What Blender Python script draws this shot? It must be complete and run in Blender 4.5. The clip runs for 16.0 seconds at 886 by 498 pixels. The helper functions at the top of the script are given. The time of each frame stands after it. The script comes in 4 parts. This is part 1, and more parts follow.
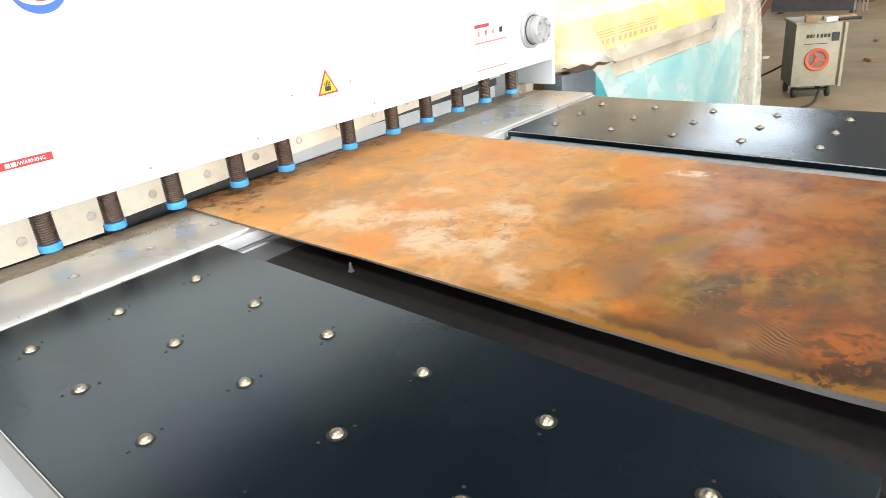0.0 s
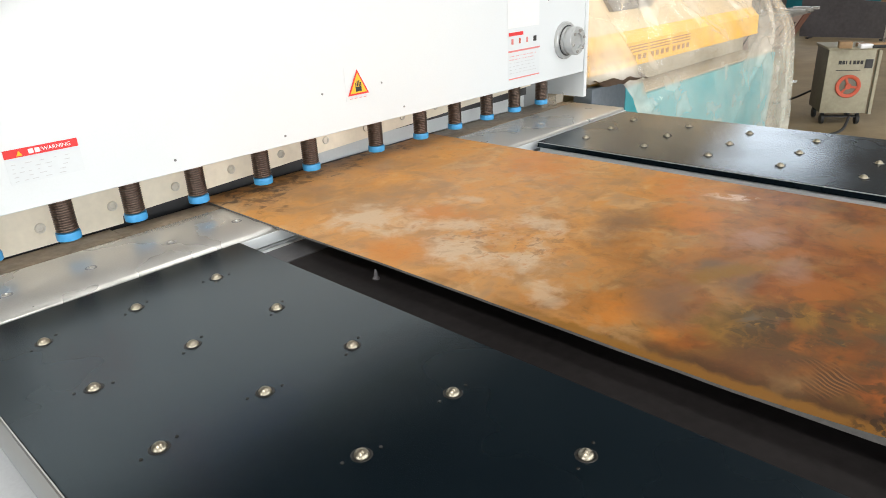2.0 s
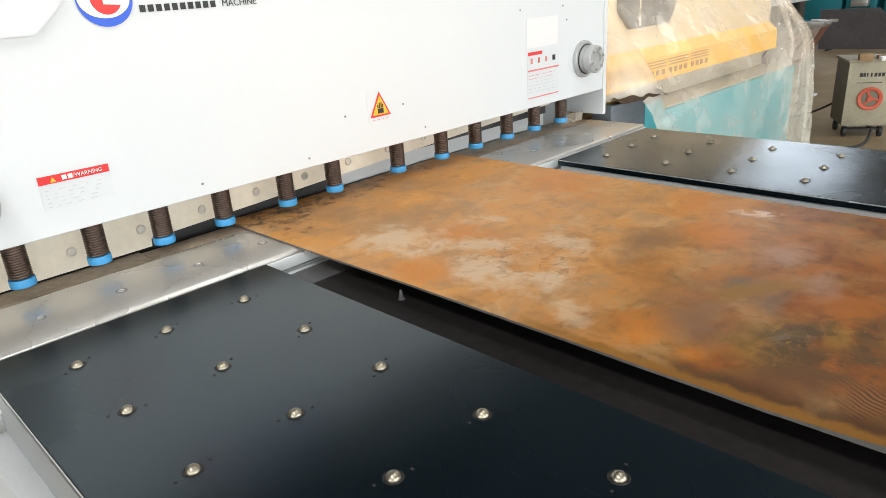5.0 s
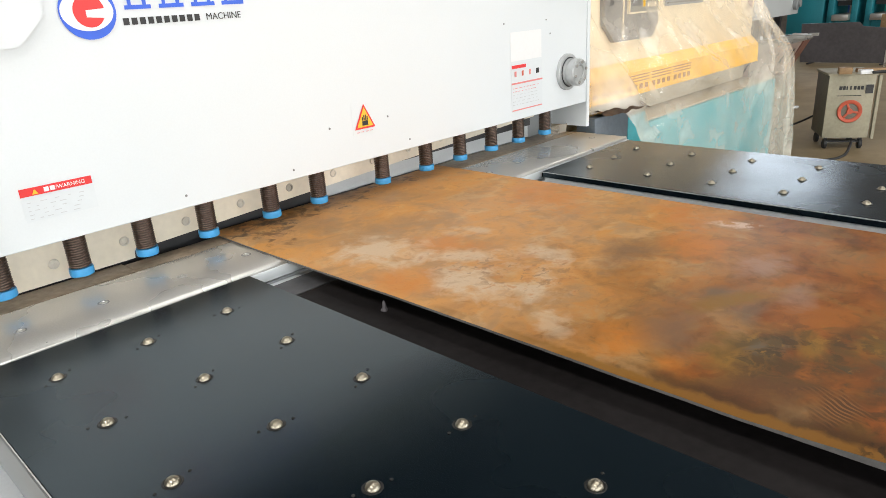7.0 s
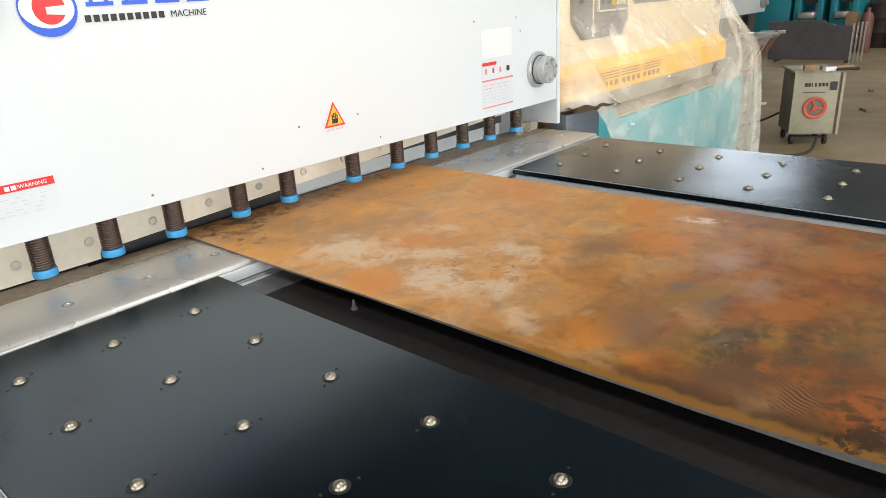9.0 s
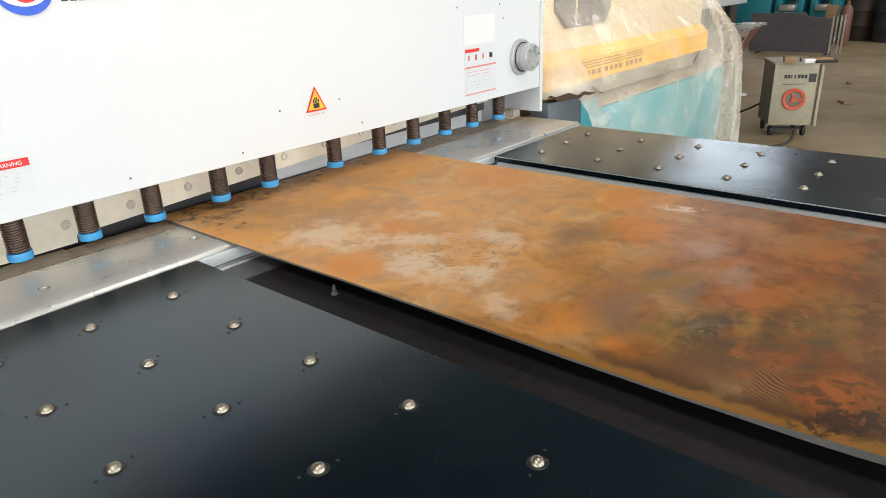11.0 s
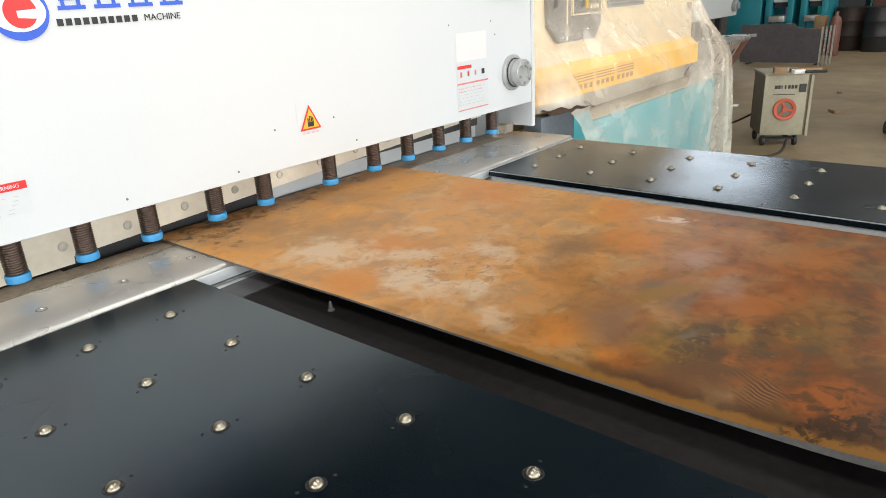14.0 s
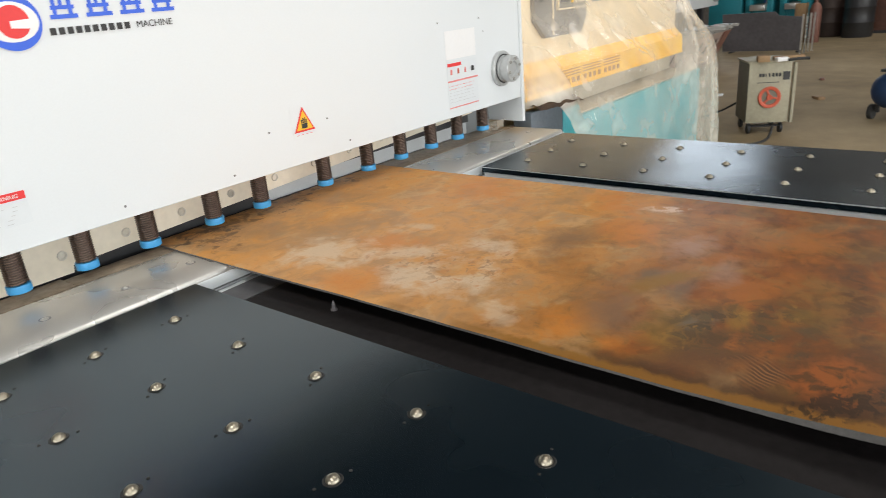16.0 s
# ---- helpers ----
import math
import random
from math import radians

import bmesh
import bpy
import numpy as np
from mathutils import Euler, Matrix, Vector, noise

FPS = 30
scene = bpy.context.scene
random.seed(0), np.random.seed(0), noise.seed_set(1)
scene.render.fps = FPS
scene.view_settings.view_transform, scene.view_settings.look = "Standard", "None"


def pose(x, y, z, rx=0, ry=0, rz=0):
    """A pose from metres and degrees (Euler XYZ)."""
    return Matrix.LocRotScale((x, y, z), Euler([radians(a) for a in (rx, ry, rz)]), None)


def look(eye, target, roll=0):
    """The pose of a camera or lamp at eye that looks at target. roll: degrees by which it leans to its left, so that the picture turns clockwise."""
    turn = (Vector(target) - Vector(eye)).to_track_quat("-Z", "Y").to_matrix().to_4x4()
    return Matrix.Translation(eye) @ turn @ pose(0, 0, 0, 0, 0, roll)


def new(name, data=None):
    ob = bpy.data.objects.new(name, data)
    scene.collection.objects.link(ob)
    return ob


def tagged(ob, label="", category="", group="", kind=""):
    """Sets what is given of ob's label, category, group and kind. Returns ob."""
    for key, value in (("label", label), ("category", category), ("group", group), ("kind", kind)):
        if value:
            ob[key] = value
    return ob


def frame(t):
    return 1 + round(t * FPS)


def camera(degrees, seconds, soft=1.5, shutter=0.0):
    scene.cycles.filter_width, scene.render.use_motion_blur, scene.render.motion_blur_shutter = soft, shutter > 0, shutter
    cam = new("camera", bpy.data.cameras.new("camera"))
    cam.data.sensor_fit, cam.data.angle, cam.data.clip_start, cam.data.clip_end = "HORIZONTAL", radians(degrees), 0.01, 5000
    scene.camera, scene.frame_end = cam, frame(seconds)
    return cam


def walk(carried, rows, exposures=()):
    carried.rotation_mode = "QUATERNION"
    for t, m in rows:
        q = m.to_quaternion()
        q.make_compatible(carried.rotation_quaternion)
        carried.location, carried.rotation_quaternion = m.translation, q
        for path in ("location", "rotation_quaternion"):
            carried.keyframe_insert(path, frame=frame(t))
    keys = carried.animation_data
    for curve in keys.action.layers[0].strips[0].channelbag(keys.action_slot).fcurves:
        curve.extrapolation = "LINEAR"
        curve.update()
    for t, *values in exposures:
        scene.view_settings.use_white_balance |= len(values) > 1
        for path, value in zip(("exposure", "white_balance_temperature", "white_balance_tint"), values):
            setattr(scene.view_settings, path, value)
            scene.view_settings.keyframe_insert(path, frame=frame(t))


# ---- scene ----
cam = camera(66.88, 16.0, soft=0.8, shutter=0.3)
PATH = [
    (0, -0.6876, -1.4771, 1.4530, 66.741, 5.319, -49.193),
    (0.5, -0.6760, -1.4195, 1.4363, 67.090, 5.967, -48.467),
    (1, -0.6712, -1.4265, 1.4357, 67.717, 6.631, -47.793),
    (1.5, -0.6745, -1.4261, 1.4411, 67.108, 5.058, -47.806),
    (2, -0.6760, -1.4003, 1.4450, 67.379, 2.610, -47.174),
    (2.5, -0.6771, -1.3761, 1.4426, 68.684, 3.616, -45.916),
    (3, -0.6739, -1.3687, 1.4332, 68.515, 4.132, -45.266),
    (5.5, -0.6940, -1.3979, 1.4584, 69.226, 3.448, -46.332),
    (6, -0.6947, -1.4020, 1.4579, 69.835, 3.426, -46.603),
    (6.5, -0.6917, -1.4052, 1.4579, 69.830, 3.627, -46.820),
    (7, -0.6890, -1.4103, 1.4605, 69.771, 3.442, -46.944),
    (7.5, -0.6834, -1.4080, 1.4588, 69.598, 3.175, -47.096),
    (8, -0.6805, -1.4091, 1.4599, 69.422, 2.834, -47.826),
    (8.5, -0.6784, -1.4143, 1.4600, 69.223, 3.029, -48.478),
    (9, -0.6799, -1.4248, 1.4632, 69.386, 3.228, -49.033),
    (11.5, -0.6814, -1.4338, 1.4591, 68.095, 2.333, -50.590),
    (12, -0.6767, -1.4373, 1.4603, 68.177, 2.625, -50.853),
    (12.5, -0.6753, -1.4344, 1.4619, 68.318, 2.202, -50.176),
    (13, -0.6742, -1.4369, 1.4618, 68.617, 2.474, -50.133),
    (13.5, -0.6787, -1.4401, 1.4608, 68.723, 2.805, -50.133),
    (14, -0.6887, -1.4461, 1.4645, 69.543, 3.150, -50.856),
    (14.5, -0.7045, -1.4524, 1.4707, 70.893, 4.179, -48.189),
    (15, -0.7214, -1.4683, 1.4882, 71.030, 0.156, -46.890),
    (15.5, -0.7204, -1.4718, 1.4903, 69.923, 1.043, -47.412),
    (16, -0.7177, -1.4364, 1.4684, 69.264, 4.624, -52.331),
]
EXPOSURES = [(0.0, 0.7), (0.3, 0.50), (0.6, 0.34), (1.5, 0.12), (3.0, 0.03), (5.5, 0.0), (9.0, 0.0), (12.5, 0.0), (14.5, 0.0), (16.0, -0.15)]
walk(cam, [(t, pose(x, y, z, rx, ry, rz)) for t, x, y, z, rx, ry, rz in PATH], EXPOSURES)

# ---- world and large lights: sky, and lamps in assumed, unseen windows and roof openings ----
world = bpy.data.worlds.new("sky")
scene.world = world
world.use_nodes = True
wn, wl = world.node_tree.nodes, world.node_tree.links
sky = wn.new("ShaderNodeTexSky")
sky.sky_type, sky.sun_disc = "NISHITA", False
sky.sun_elevation, sky.sun_rotation = radians(42), radians(200)
wl.new(sky.outputs[0], wn["Background"].inputs[0])
wn["Background"].inputs[1].default_value = 0.10


def window_light(name, eye, target, w, h, power, colour):
    lamp = bpy.data.lights.new(name, "AREA")
    lamp.shape, lamp.size, lamp.size_y, lamp.energy, lamp.color = "RECTANGLE", w, h, power, colour
    ob = new(name, lamp)
    ob.matrix_world = look(eye, target)
    return ob


DAY = (0.96, 0.97, 0.97)
FRONT_WINDOWS = (-7.0, -1.6, 3.8, 9.2)
for wx in FRONT_WINDOWS:
    window_light("window_light", (wx, -8.16, 2.0), (wx, 0, 2.0), 4.2, 3.6, 240, DAY)
# roof openings are added out of view; the third brightens the hall's far end
ADDED_ROOF_LIGHTS, ROOF_Y = (-4.0, 2.0, 13.5), -2.4
for rx_, watts in zip(ADDED_ROOF_LIGHTS, (400, 170, 260)):
    window_light("added_roof_light", (rx_, ROOF_Y, 7.16), (rx_, ROOF_Y, 0), 1.6, 5.0, watts, (1.0, 0.97, 0.92))
END_WINDOWS = ((5.2, 170),)
for wy, watts in END_WINDOWS:
    window_light("end_window_light", (19.16, wy, 4.6), (0, wy, 4.6), 4.2, 2.8, watts, (0.86, 0.93, 1.0))
# west windows are assumed, out of view, to light faces turned that way
WEST_WINDOWS = (-5.0, -1.2, 2.6)
for wy in WEST_WINDOWS:
    window_light("west_window_light", (-14.16, wy, 3.0), (0, wy, 3.0), 2.6, 3.0, 270, DAY)


# ---- materials ----
def nodes_of(name):
    m = bpy.data.materials.new(name)
    m.use_nodes = True
    return m, m.node_tree.nodes, m.node_tree.links, m.node_tree.nodes["Principled BSDF"]


def noise_node(n, l, vec, scale, detail=5.0, rough=0.55, distort=0.0):
    t = n.new("ShaderNodeTexNoise")
    t.inputs["Scale"].default_value, t.inputs["Detail"].default_value = scale, detail
    t.inputs["Roughness"].default_value, t.inputs["Distortion"].default_value = rough, distort
    l.new(vec, t.inputs["Vector"])
    return t.outputs["Fac"]


def ramp(n, l, fac, stops):
    r = n.new("ShaderNodeValToRGB")
    els = r.color_ramp.elements
    while len(els) < len(stops):
        els.new(0.5)
    for e, (p, c) in zip(els, stops):
        e.position, e.color = p, (*c, 1) if len(c) == 3 else c
    l.new(fac, r.inputs[0])
    return r.outputs[0]


def mixc(n, l, fac, a, b, mode="MIX"):
    m = n.new("ShaderNodeMix")
    m.data_type, m.blend_type = "RGBA", mode
    for sock, v in ((m.inputs[0], fac), (m.inputs[6], a), (m.inputs[7], b)):
        if isinstance(v, (int, float)):
            sock.default_value = v
        elif isinstance(v, tuple):
            sock.default_value = (*v, 1)
        else:
            l.new(v, sock)
    return m.outputs[2]


def maths(n, l, op, a, b=0.0, clamp=False):
    m = n.new("ShaderNodeMath")
    m.operation, m.use_clamp = op, clamp
    for sock, v in zip(m.inputs, (a, b)):
        if isinstance(v, (int, float)):
            sock.default_value = v
        else:
            l.new(v, sock)
    return m.outputs[0]


def coords(n):
    return n.new("ShaderNodeTexCoord").outputs["Object"]


def bump(n, l, bsdf, height, strength, dist=0.002):
    b = n.new("ShaderNodeBump")
    b.inputs["Strength"].default_value, b.inputs["Distance"].default_value = strength, dist
    l.new(height, b.inputs["Height"])
    l.new(b.outputs[0], bsdf.inputs["Normal"])


def plain(name, base, rough=0.5, metal=0.0, scale=30.0, vary=0.12, relief=0.1, big=2.5, spec=0.5, alt=None):
    """A surface with stains at a large scale, grain at a small one, and uneven gloss."""
    m, n, l, b = nodes_of(name)
    v = coords(n)
    fine, large = noise_node(n, l, v, scale), noise_node(n, l, v, big, 3.0)
    dark = tuple(c * (1 - vary) for c in base)
    light = tuple(min(1.0, c * (1 + vary)) for c in base) if alt is None else alt
    both = maths(n, l, "ADD", maths(n, l, "MULTIPLY", fine, 0.45), maths(n, l, "MULTIPLY", large, 0.55))
    l.new(ramp(n, l, both, [(0.35, dark), (0.65, light)]), b.inputs["Base Color"])
    r = maths(n, l, "ADD", maths(n, l, "MULTIPLY", large, 0.25), rough - 0.12, True)
    l.new(r, b.inputs["Roughness"])
    b.inputs["Metallic"].default_value = metal
    b.inputs["Specular IOR Level"].default_value = spec
    if relief:
        bump(n, l, b, fine, relief)
    return m


def rust_material():
    """A hot-rolled sheet: orange bloom, tan dust, grey and olive mill scale, pale rubbed places, a rippled water mark;
    its free end is painted darker for weaker light.
    """
    m, n, l, b = nodes_of("rusty_steel")
    v = coords(n)

    def moved(x, y, sx=1.0, sy=1.0, turn=0.0):
        mp = n.new("ShaderNodeMapping")
        mp.inputs["Location"].default_value, mp.inputs["Scale"].default_value = (x, y, 0), (sx, sy, 1)
        mp.inputs["Rotation"].default_value = (0, 0, turn)
        l.new(v, mp.inputs["Vector"])
        return mp.outputs[0]

    big = noise_node(n, l, v, 2.6, 4.0, 0.55, 0.6)
    mid = noise_node(n, l, v, 8.0, 5.0, 0.58, 0.5)
    veil = noise_node(n, l, moved(7.3, 2.1), 21.0, 5.0, 0.60, 0.6)
    patch = noise_node(n, l, moved(3.1, 5.2), 6.0, 5.0, 0.58, 0.8)
    cloud = noise_node(n, l, moved(2.7, 9.4), 4.4, 5.0, 0.56, 0.7)
    streak = noise_node(n, l, moved(1.3, 4.4, 1.2, 1.7, -0.6), 6.5, 5.0, 0.58, 0.8)
    fleck = noise_node(n, l, moved(5.5, 1.7, 1.0, 1.2, -0.5), 30.0, 4.0, 0.60, 0.4)
    fine = noise_node(n, l, v, 110.0, 4.0, 0.6)

    def step(fac, lo, hi):
        r = n.new("ShaderNodeMapRange")
        r.interpolation_type = "SMOOTHSTEP" if lo < hi else "LINEAR"
        r.inputs["From Min"].default_value, r.inputs["From Max"].default_value = lo, hi
        l.new(fac, r.inputs["Value"])
        return r.outputs[0]

    def over(base, fac, colour, amount):
        return mixc(n, l, maths(n, l, "MULTIPLY", fac, amount, True), base, colour)

    def both(p, q):
        return maths(n, l, "MULTIPLY", p, q)

    ragged = maths(n, l, "ADD", maths(n, l, "MULTIPLY", maths(n, l, "SUBTRACT", mid, 0.5), 2.6), maths(n, l, "MULTIPLY", maths(n, l, "SUBTRACT", veil, 0.5), 2.2))

    def spot(cx, cy, major, minor, angle, edge):
        """An oval stain with a ragged rim, its long axis turned by the angle."""
        mp = n.new("ShaderNodeMapping")
        mp.vector_type = "TEXTURE"
        mp.inputs["Location"].default_value, mp.inputs["Scale"].default_value = (cx, cy, 0), (major, minor, 900.0)
        mp.inputs["Rotation"].default_value = (0, 0, radians(angle))
        l.new(v, mp.inputs["Vector"])
        ln = n.new("ShaderNodeVectorMath")
        ln.operation = "LENGTH"
        l.new(mp.outputs[0], ln.inputs[0])
        return step(maths(n, l, "ADD", ln.outputs["Value"], ragged), 1.0 + edge * 0.4, 1.0 - edge * 0.6)

    # the overall bloom: dusty tan-orange towards the blade, orange-brown towards the free end, darkened there for
    # weaker light
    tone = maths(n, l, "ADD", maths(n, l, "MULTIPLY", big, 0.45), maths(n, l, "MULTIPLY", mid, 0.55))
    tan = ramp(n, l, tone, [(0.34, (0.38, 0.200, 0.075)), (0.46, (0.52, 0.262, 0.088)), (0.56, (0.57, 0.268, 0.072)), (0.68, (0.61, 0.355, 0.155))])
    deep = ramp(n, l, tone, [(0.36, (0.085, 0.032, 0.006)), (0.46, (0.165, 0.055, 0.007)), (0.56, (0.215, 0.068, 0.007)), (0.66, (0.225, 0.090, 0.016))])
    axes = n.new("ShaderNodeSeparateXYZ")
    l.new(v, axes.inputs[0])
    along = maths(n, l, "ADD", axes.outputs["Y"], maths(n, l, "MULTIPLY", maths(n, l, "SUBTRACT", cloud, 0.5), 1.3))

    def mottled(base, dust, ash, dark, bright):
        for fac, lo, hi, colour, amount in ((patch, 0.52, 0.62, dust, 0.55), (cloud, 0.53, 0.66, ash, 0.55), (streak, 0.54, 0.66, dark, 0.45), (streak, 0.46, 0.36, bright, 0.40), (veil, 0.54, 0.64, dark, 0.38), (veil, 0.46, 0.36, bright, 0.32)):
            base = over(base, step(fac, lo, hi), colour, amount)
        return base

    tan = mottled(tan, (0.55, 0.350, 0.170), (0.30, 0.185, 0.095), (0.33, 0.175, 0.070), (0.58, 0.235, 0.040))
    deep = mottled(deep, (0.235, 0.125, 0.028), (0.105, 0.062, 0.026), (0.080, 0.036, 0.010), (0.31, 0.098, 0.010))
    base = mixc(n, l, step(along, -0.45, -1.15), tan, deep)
    orange, pale, bruise, slate, olive, soot = (0.54, 0.185, 0.022), (0.60, 0.450, 0.300), (0.195, 0.112, 0.062), (0.135, 0.104, 0.070), (0.240, 0.125, 0.016), (0.035, 0.017, 0.006)
    # smudges of oil and dust behind the pale places
    for cx, cy, a, c, turn in ((0.70, 0.11, 0.13, 0.07, 117), (0.43, 0.15, 0.12, 0.055, 118), (0.81, 0.53, 0.16, 0.10, 103), (0.50, 0.30, 0.16, 0.05, 110), (0.95, 0.30, 0.16, 0.07, 120)):
        base = over(base, spot(cx, cy, a, c, turn, 1.6), (0.27, 0.160, 0.080), 0.50)
    for cx, cy, a, c, turn in ((0.34, -0.26, 0.10, 0.07, 110), (0.615, -0.17, 0.10, 0.063, 117), (1.18, -0.11, 0.17, 0.11, -143), (1.22, -0.57, 0.13, 0.08, -163), (0.98, -0.72, 0.10, 0.07, -165), (0.39, -0.835, 0.062, 0.055, 6), (0.362, -0.942, 0.037, 0.026, 135)):
        base = over(base, spot(cx, cy, a, c, turn, 1.2), orange, 0.70)
    # stains near the free end are likewise toned down for the weaker light
    for cx, cy, a, c, turn in ((0.72, -1.10, 0.11, 0.075, 151), (1.05, -1.15, 0.10, 0.07, 156), (0.88, -1.0, 0.09, 0.03, 150)):
        base = over(base, spot(cx, cy, a, c, turn, 1.0), (0.36, 0.118, 0.011), 0.75)
    # grey and lilac bruises
    for cx, cy, a, c, turn, colour in ((0.50, -0.89, 0.115, 0.058, 23, bruise), (0.72, -0.88, 0.05, 0.030, 136, slate), (0.93, -0.91, 0.078, 0.045, 174, (0.36, 0.215, 0.150)), (0.817, -1.035, 0.067, 0.029, 13, (0.32, 0.185, 0.120)), (0.81, -0.60, 0.10, 0.065, 179, bruise), (0.66, -0.97, 0.06, 0.034, 14, slate)):
        base = over(base, spot(cx, cy, a, c, turn, 1.3), colour, 0.72)
    # olive growth with dark hearts
    for cx, cy, a, c, turn in ((0.453, -1.03, 0.105, 0.060, 16), (0.574, -1.123, 0.055, 0.030, 12), (0.64, -1.223, 0.055, 0.034, 140), (0.70, -0.93, 0.09, 0.03, 150)):
        base = over(base, spot(cx, cy, a, c, turn, 0.9), olive, 0.85)
    for cx, cy, a, c, turn, colour in ((0.467, -1.096, 0.062, 0.044, 159, (0.070, 0.040, 0.012)), (0.503, -1.18, 0.06, 0.042, 166, (0.062, 0.036, 0.011)), (0.551, -1.071, 0.045, 0.026, 138, slate), (0.538, -1.219, 0.058, 0.036, 159, (0.078, 0.060, 0.036)), (0.462, -1.252, 0.037, 0.024, 152, (0.070, 0.052, 0.030)), (0.80, -1.30, 0.16, 0.03, 9, (0.090, 0.038, 0.009))):
        base = over(base, both(spot(cx, cy, a, c, turn, 0.9), step(veil, 0.62, 0.46)), colour, 0.88)
    growth = spot(0.535, -1.135, 0.20, 0.115, 150, 0.8)
    base = over(base, both(growth, step(patch, 0.42, 0.53)), (0.100, 0.060, 0.015), 0.80)
    base = over(base, both(growth, step(veil, 0.52, 0.60)), (0.050, 0.036, 0.015), 0.78)
    base = over(base, both(growth, step(fleck, 0.58, 0.66)), (0.30, 0.150, 0.020), 0.70)
    # the smooth brown water stain with its ripples, and the red bloom beside it
    base = over(base, spot(0.345, -1.075, 0.130, 0.060, 125, 1.3), (0.125, 0.052, 0.017), 0.85)
    base = over(base, spot(0.43, -1.33, 0.14, 0.10, 162, 0.8), (0.085, 0.036, 0.010), 0.75)
    red = spot(0.420, -1.312, 0.092, 0.060, 162, 0.7)
    base = over(base, both(red, step(veil, 0.40, 0.52)), (0.300, 0.085, 0.010), 0.90)
    wave = n.new("ShaderNodeTexWave")
    wave.inputs["Scale"].default_value, wave.inputs["Distortion"].default_value = 34.0, 7.0
    wave.inputs["Detail"].default_value, wave.inputs["Detail Scale"].default_value = 1.5, 0.5
    l.new(moved(0, 0, 1, 1, 0.55), wave.inputs["Vector"])
    wet = spot(0.388, -1.213, 0.054, 0.034, 5, 0.8)
    base = over(base, wet, (0.080, 0.034, 0.011), 0.85)
    base = over(base, both(step(wave.outputs["Fac"], 0.45, 0.80), wet), (0.250, 0.110, 0.036), 0.95)
    # pale rubbed places with orange and dark flecks left standing in them
    for cx, cy, a, c, turn, amount in ((0.453, -0.04, 0.125, 0.085, 105, 0.85), (0.572, -0.263, 0.075, 0.050, 106, 0.70), (0.441, -0.40, 0.10, 0.076, 55, 0.85), (0.675, -0.426, 0.095, 0.066, 120, 0.75), (0.507, -0.533, 0.105, 0.066, 39, 0.80), (0.382, -0.672, 0.060, 0.036, 36, 0.60), (0.739, -0.124, 0.07, 0.034, 119, 0.50)):
        base = over(base, both(spot(cx, cy, a, c, turn, 0.9), step(mid, 0.64, 0.50)), pale, amount * 0.95)
    worn = spot(0.56, -0.46, 0.20, 0.12, 100, 0.8)
    base = over(base, both(worn, step(fleck, 0.54, 0.62)), (0.27, 0.150, 0.070), 0.75)
    base = over(base, both(worn, step(veil, 0.44, 0.36)), (0.47, 0.205, 0.060), 0.70)
    # yellow band and dark rim along the edge, black scale near the corner
    inward = maths(n, l, "ADD", axes.outputs["X"], maths(n, l, "MULTIPLY", maths(n, l, "SUBTRACT", veil, 0.5), 0.045))
    base = over(base, both(step(inward, 0.345, 0.312), step(along, -0.75, -0.98)), (0.060, 0.026, 0.008), 0.75)
    base = over(base, both(step(inward, 0.303, 0.290), step(along, -0.45, -0.70)), (0.235, 0.105, 0.015), 0.85)
    base = over(base, both(spot(0.335, -1.345, 0.085, 0.036, 139, 0.6), step(fleck, 0.52, 0.47)), soot, 0.90)
    # oily marks under the hold-downs, a scuff by the far edge
    base = over(base, both(spot(0.62, 0.525, 0.42, 0.085, 0, 0.3), step(veil, 0.56, 0.40)), (0.085, 0.048, 0.024), 0.70)
    base = over(base, both(spot(0.38, 0.43, 0.13, 0.07, 72, 0.5), step(veil, 0.55, 0.41)), (0.075, 0.044, 0.024), 0.72)
    base = over(base, both(spot(1.205, -0.755, 0.066, 0.024, 112, 0.9), step(fleck, 0.60, 0.47)), (0.64, 0.46, 0.33), 0.85)
    base = over(base, step(fine, 0.54, 0.72), (0.20, 0.085, 0.022), 0.14)
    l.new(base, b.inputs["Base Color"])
    l.new(maths(n, l, "ADD", maths(n, l, "MULTIPLY", mid, 0.30), 0.26), b.inputs["Roughness"])
    b.inputs["Specular IOR Level"].default_value = 0.20
    bump(n, l, b, fine, 0.06, 0.001)
    return m


def plastic_film():
    """Clear polythene film: see-through, a little milky, with sharp glints on its creases."""
    m, n, l, b = nodes_of("polythene_film")
    v = coords(n)
    w, fine = noise_node(n, l, v, 2.2, 3.0, 0.5, 0.6), noise_node(n, l, v, 7.0, 3.0, 0.5, 0.4)
    b.inputs["Base Color"].default_value = (0.94, 0.87, 0.75, 1)
    b.inputs["Roughness"].default_value = 0.17
    b.inputs["Specular IOR Level"].default_value = 0.65
    both = maths(n, l, "ADD", maths(n, l, "MULTIPLY", w, 0.7), maths(n, l, "MULTIPLY", fine, 0.3))
    l.new(ramp(n, l, both, [(0.35, (0.17, 0.17, 0.17)), (0.52, (0.31, 0.31, 0.31)), (0.70, (0.56, 0.56, 0.56))]), b.inputs["Alpha"])
    bump(n, l, b, fine, 0.22, 0.03)
    return m


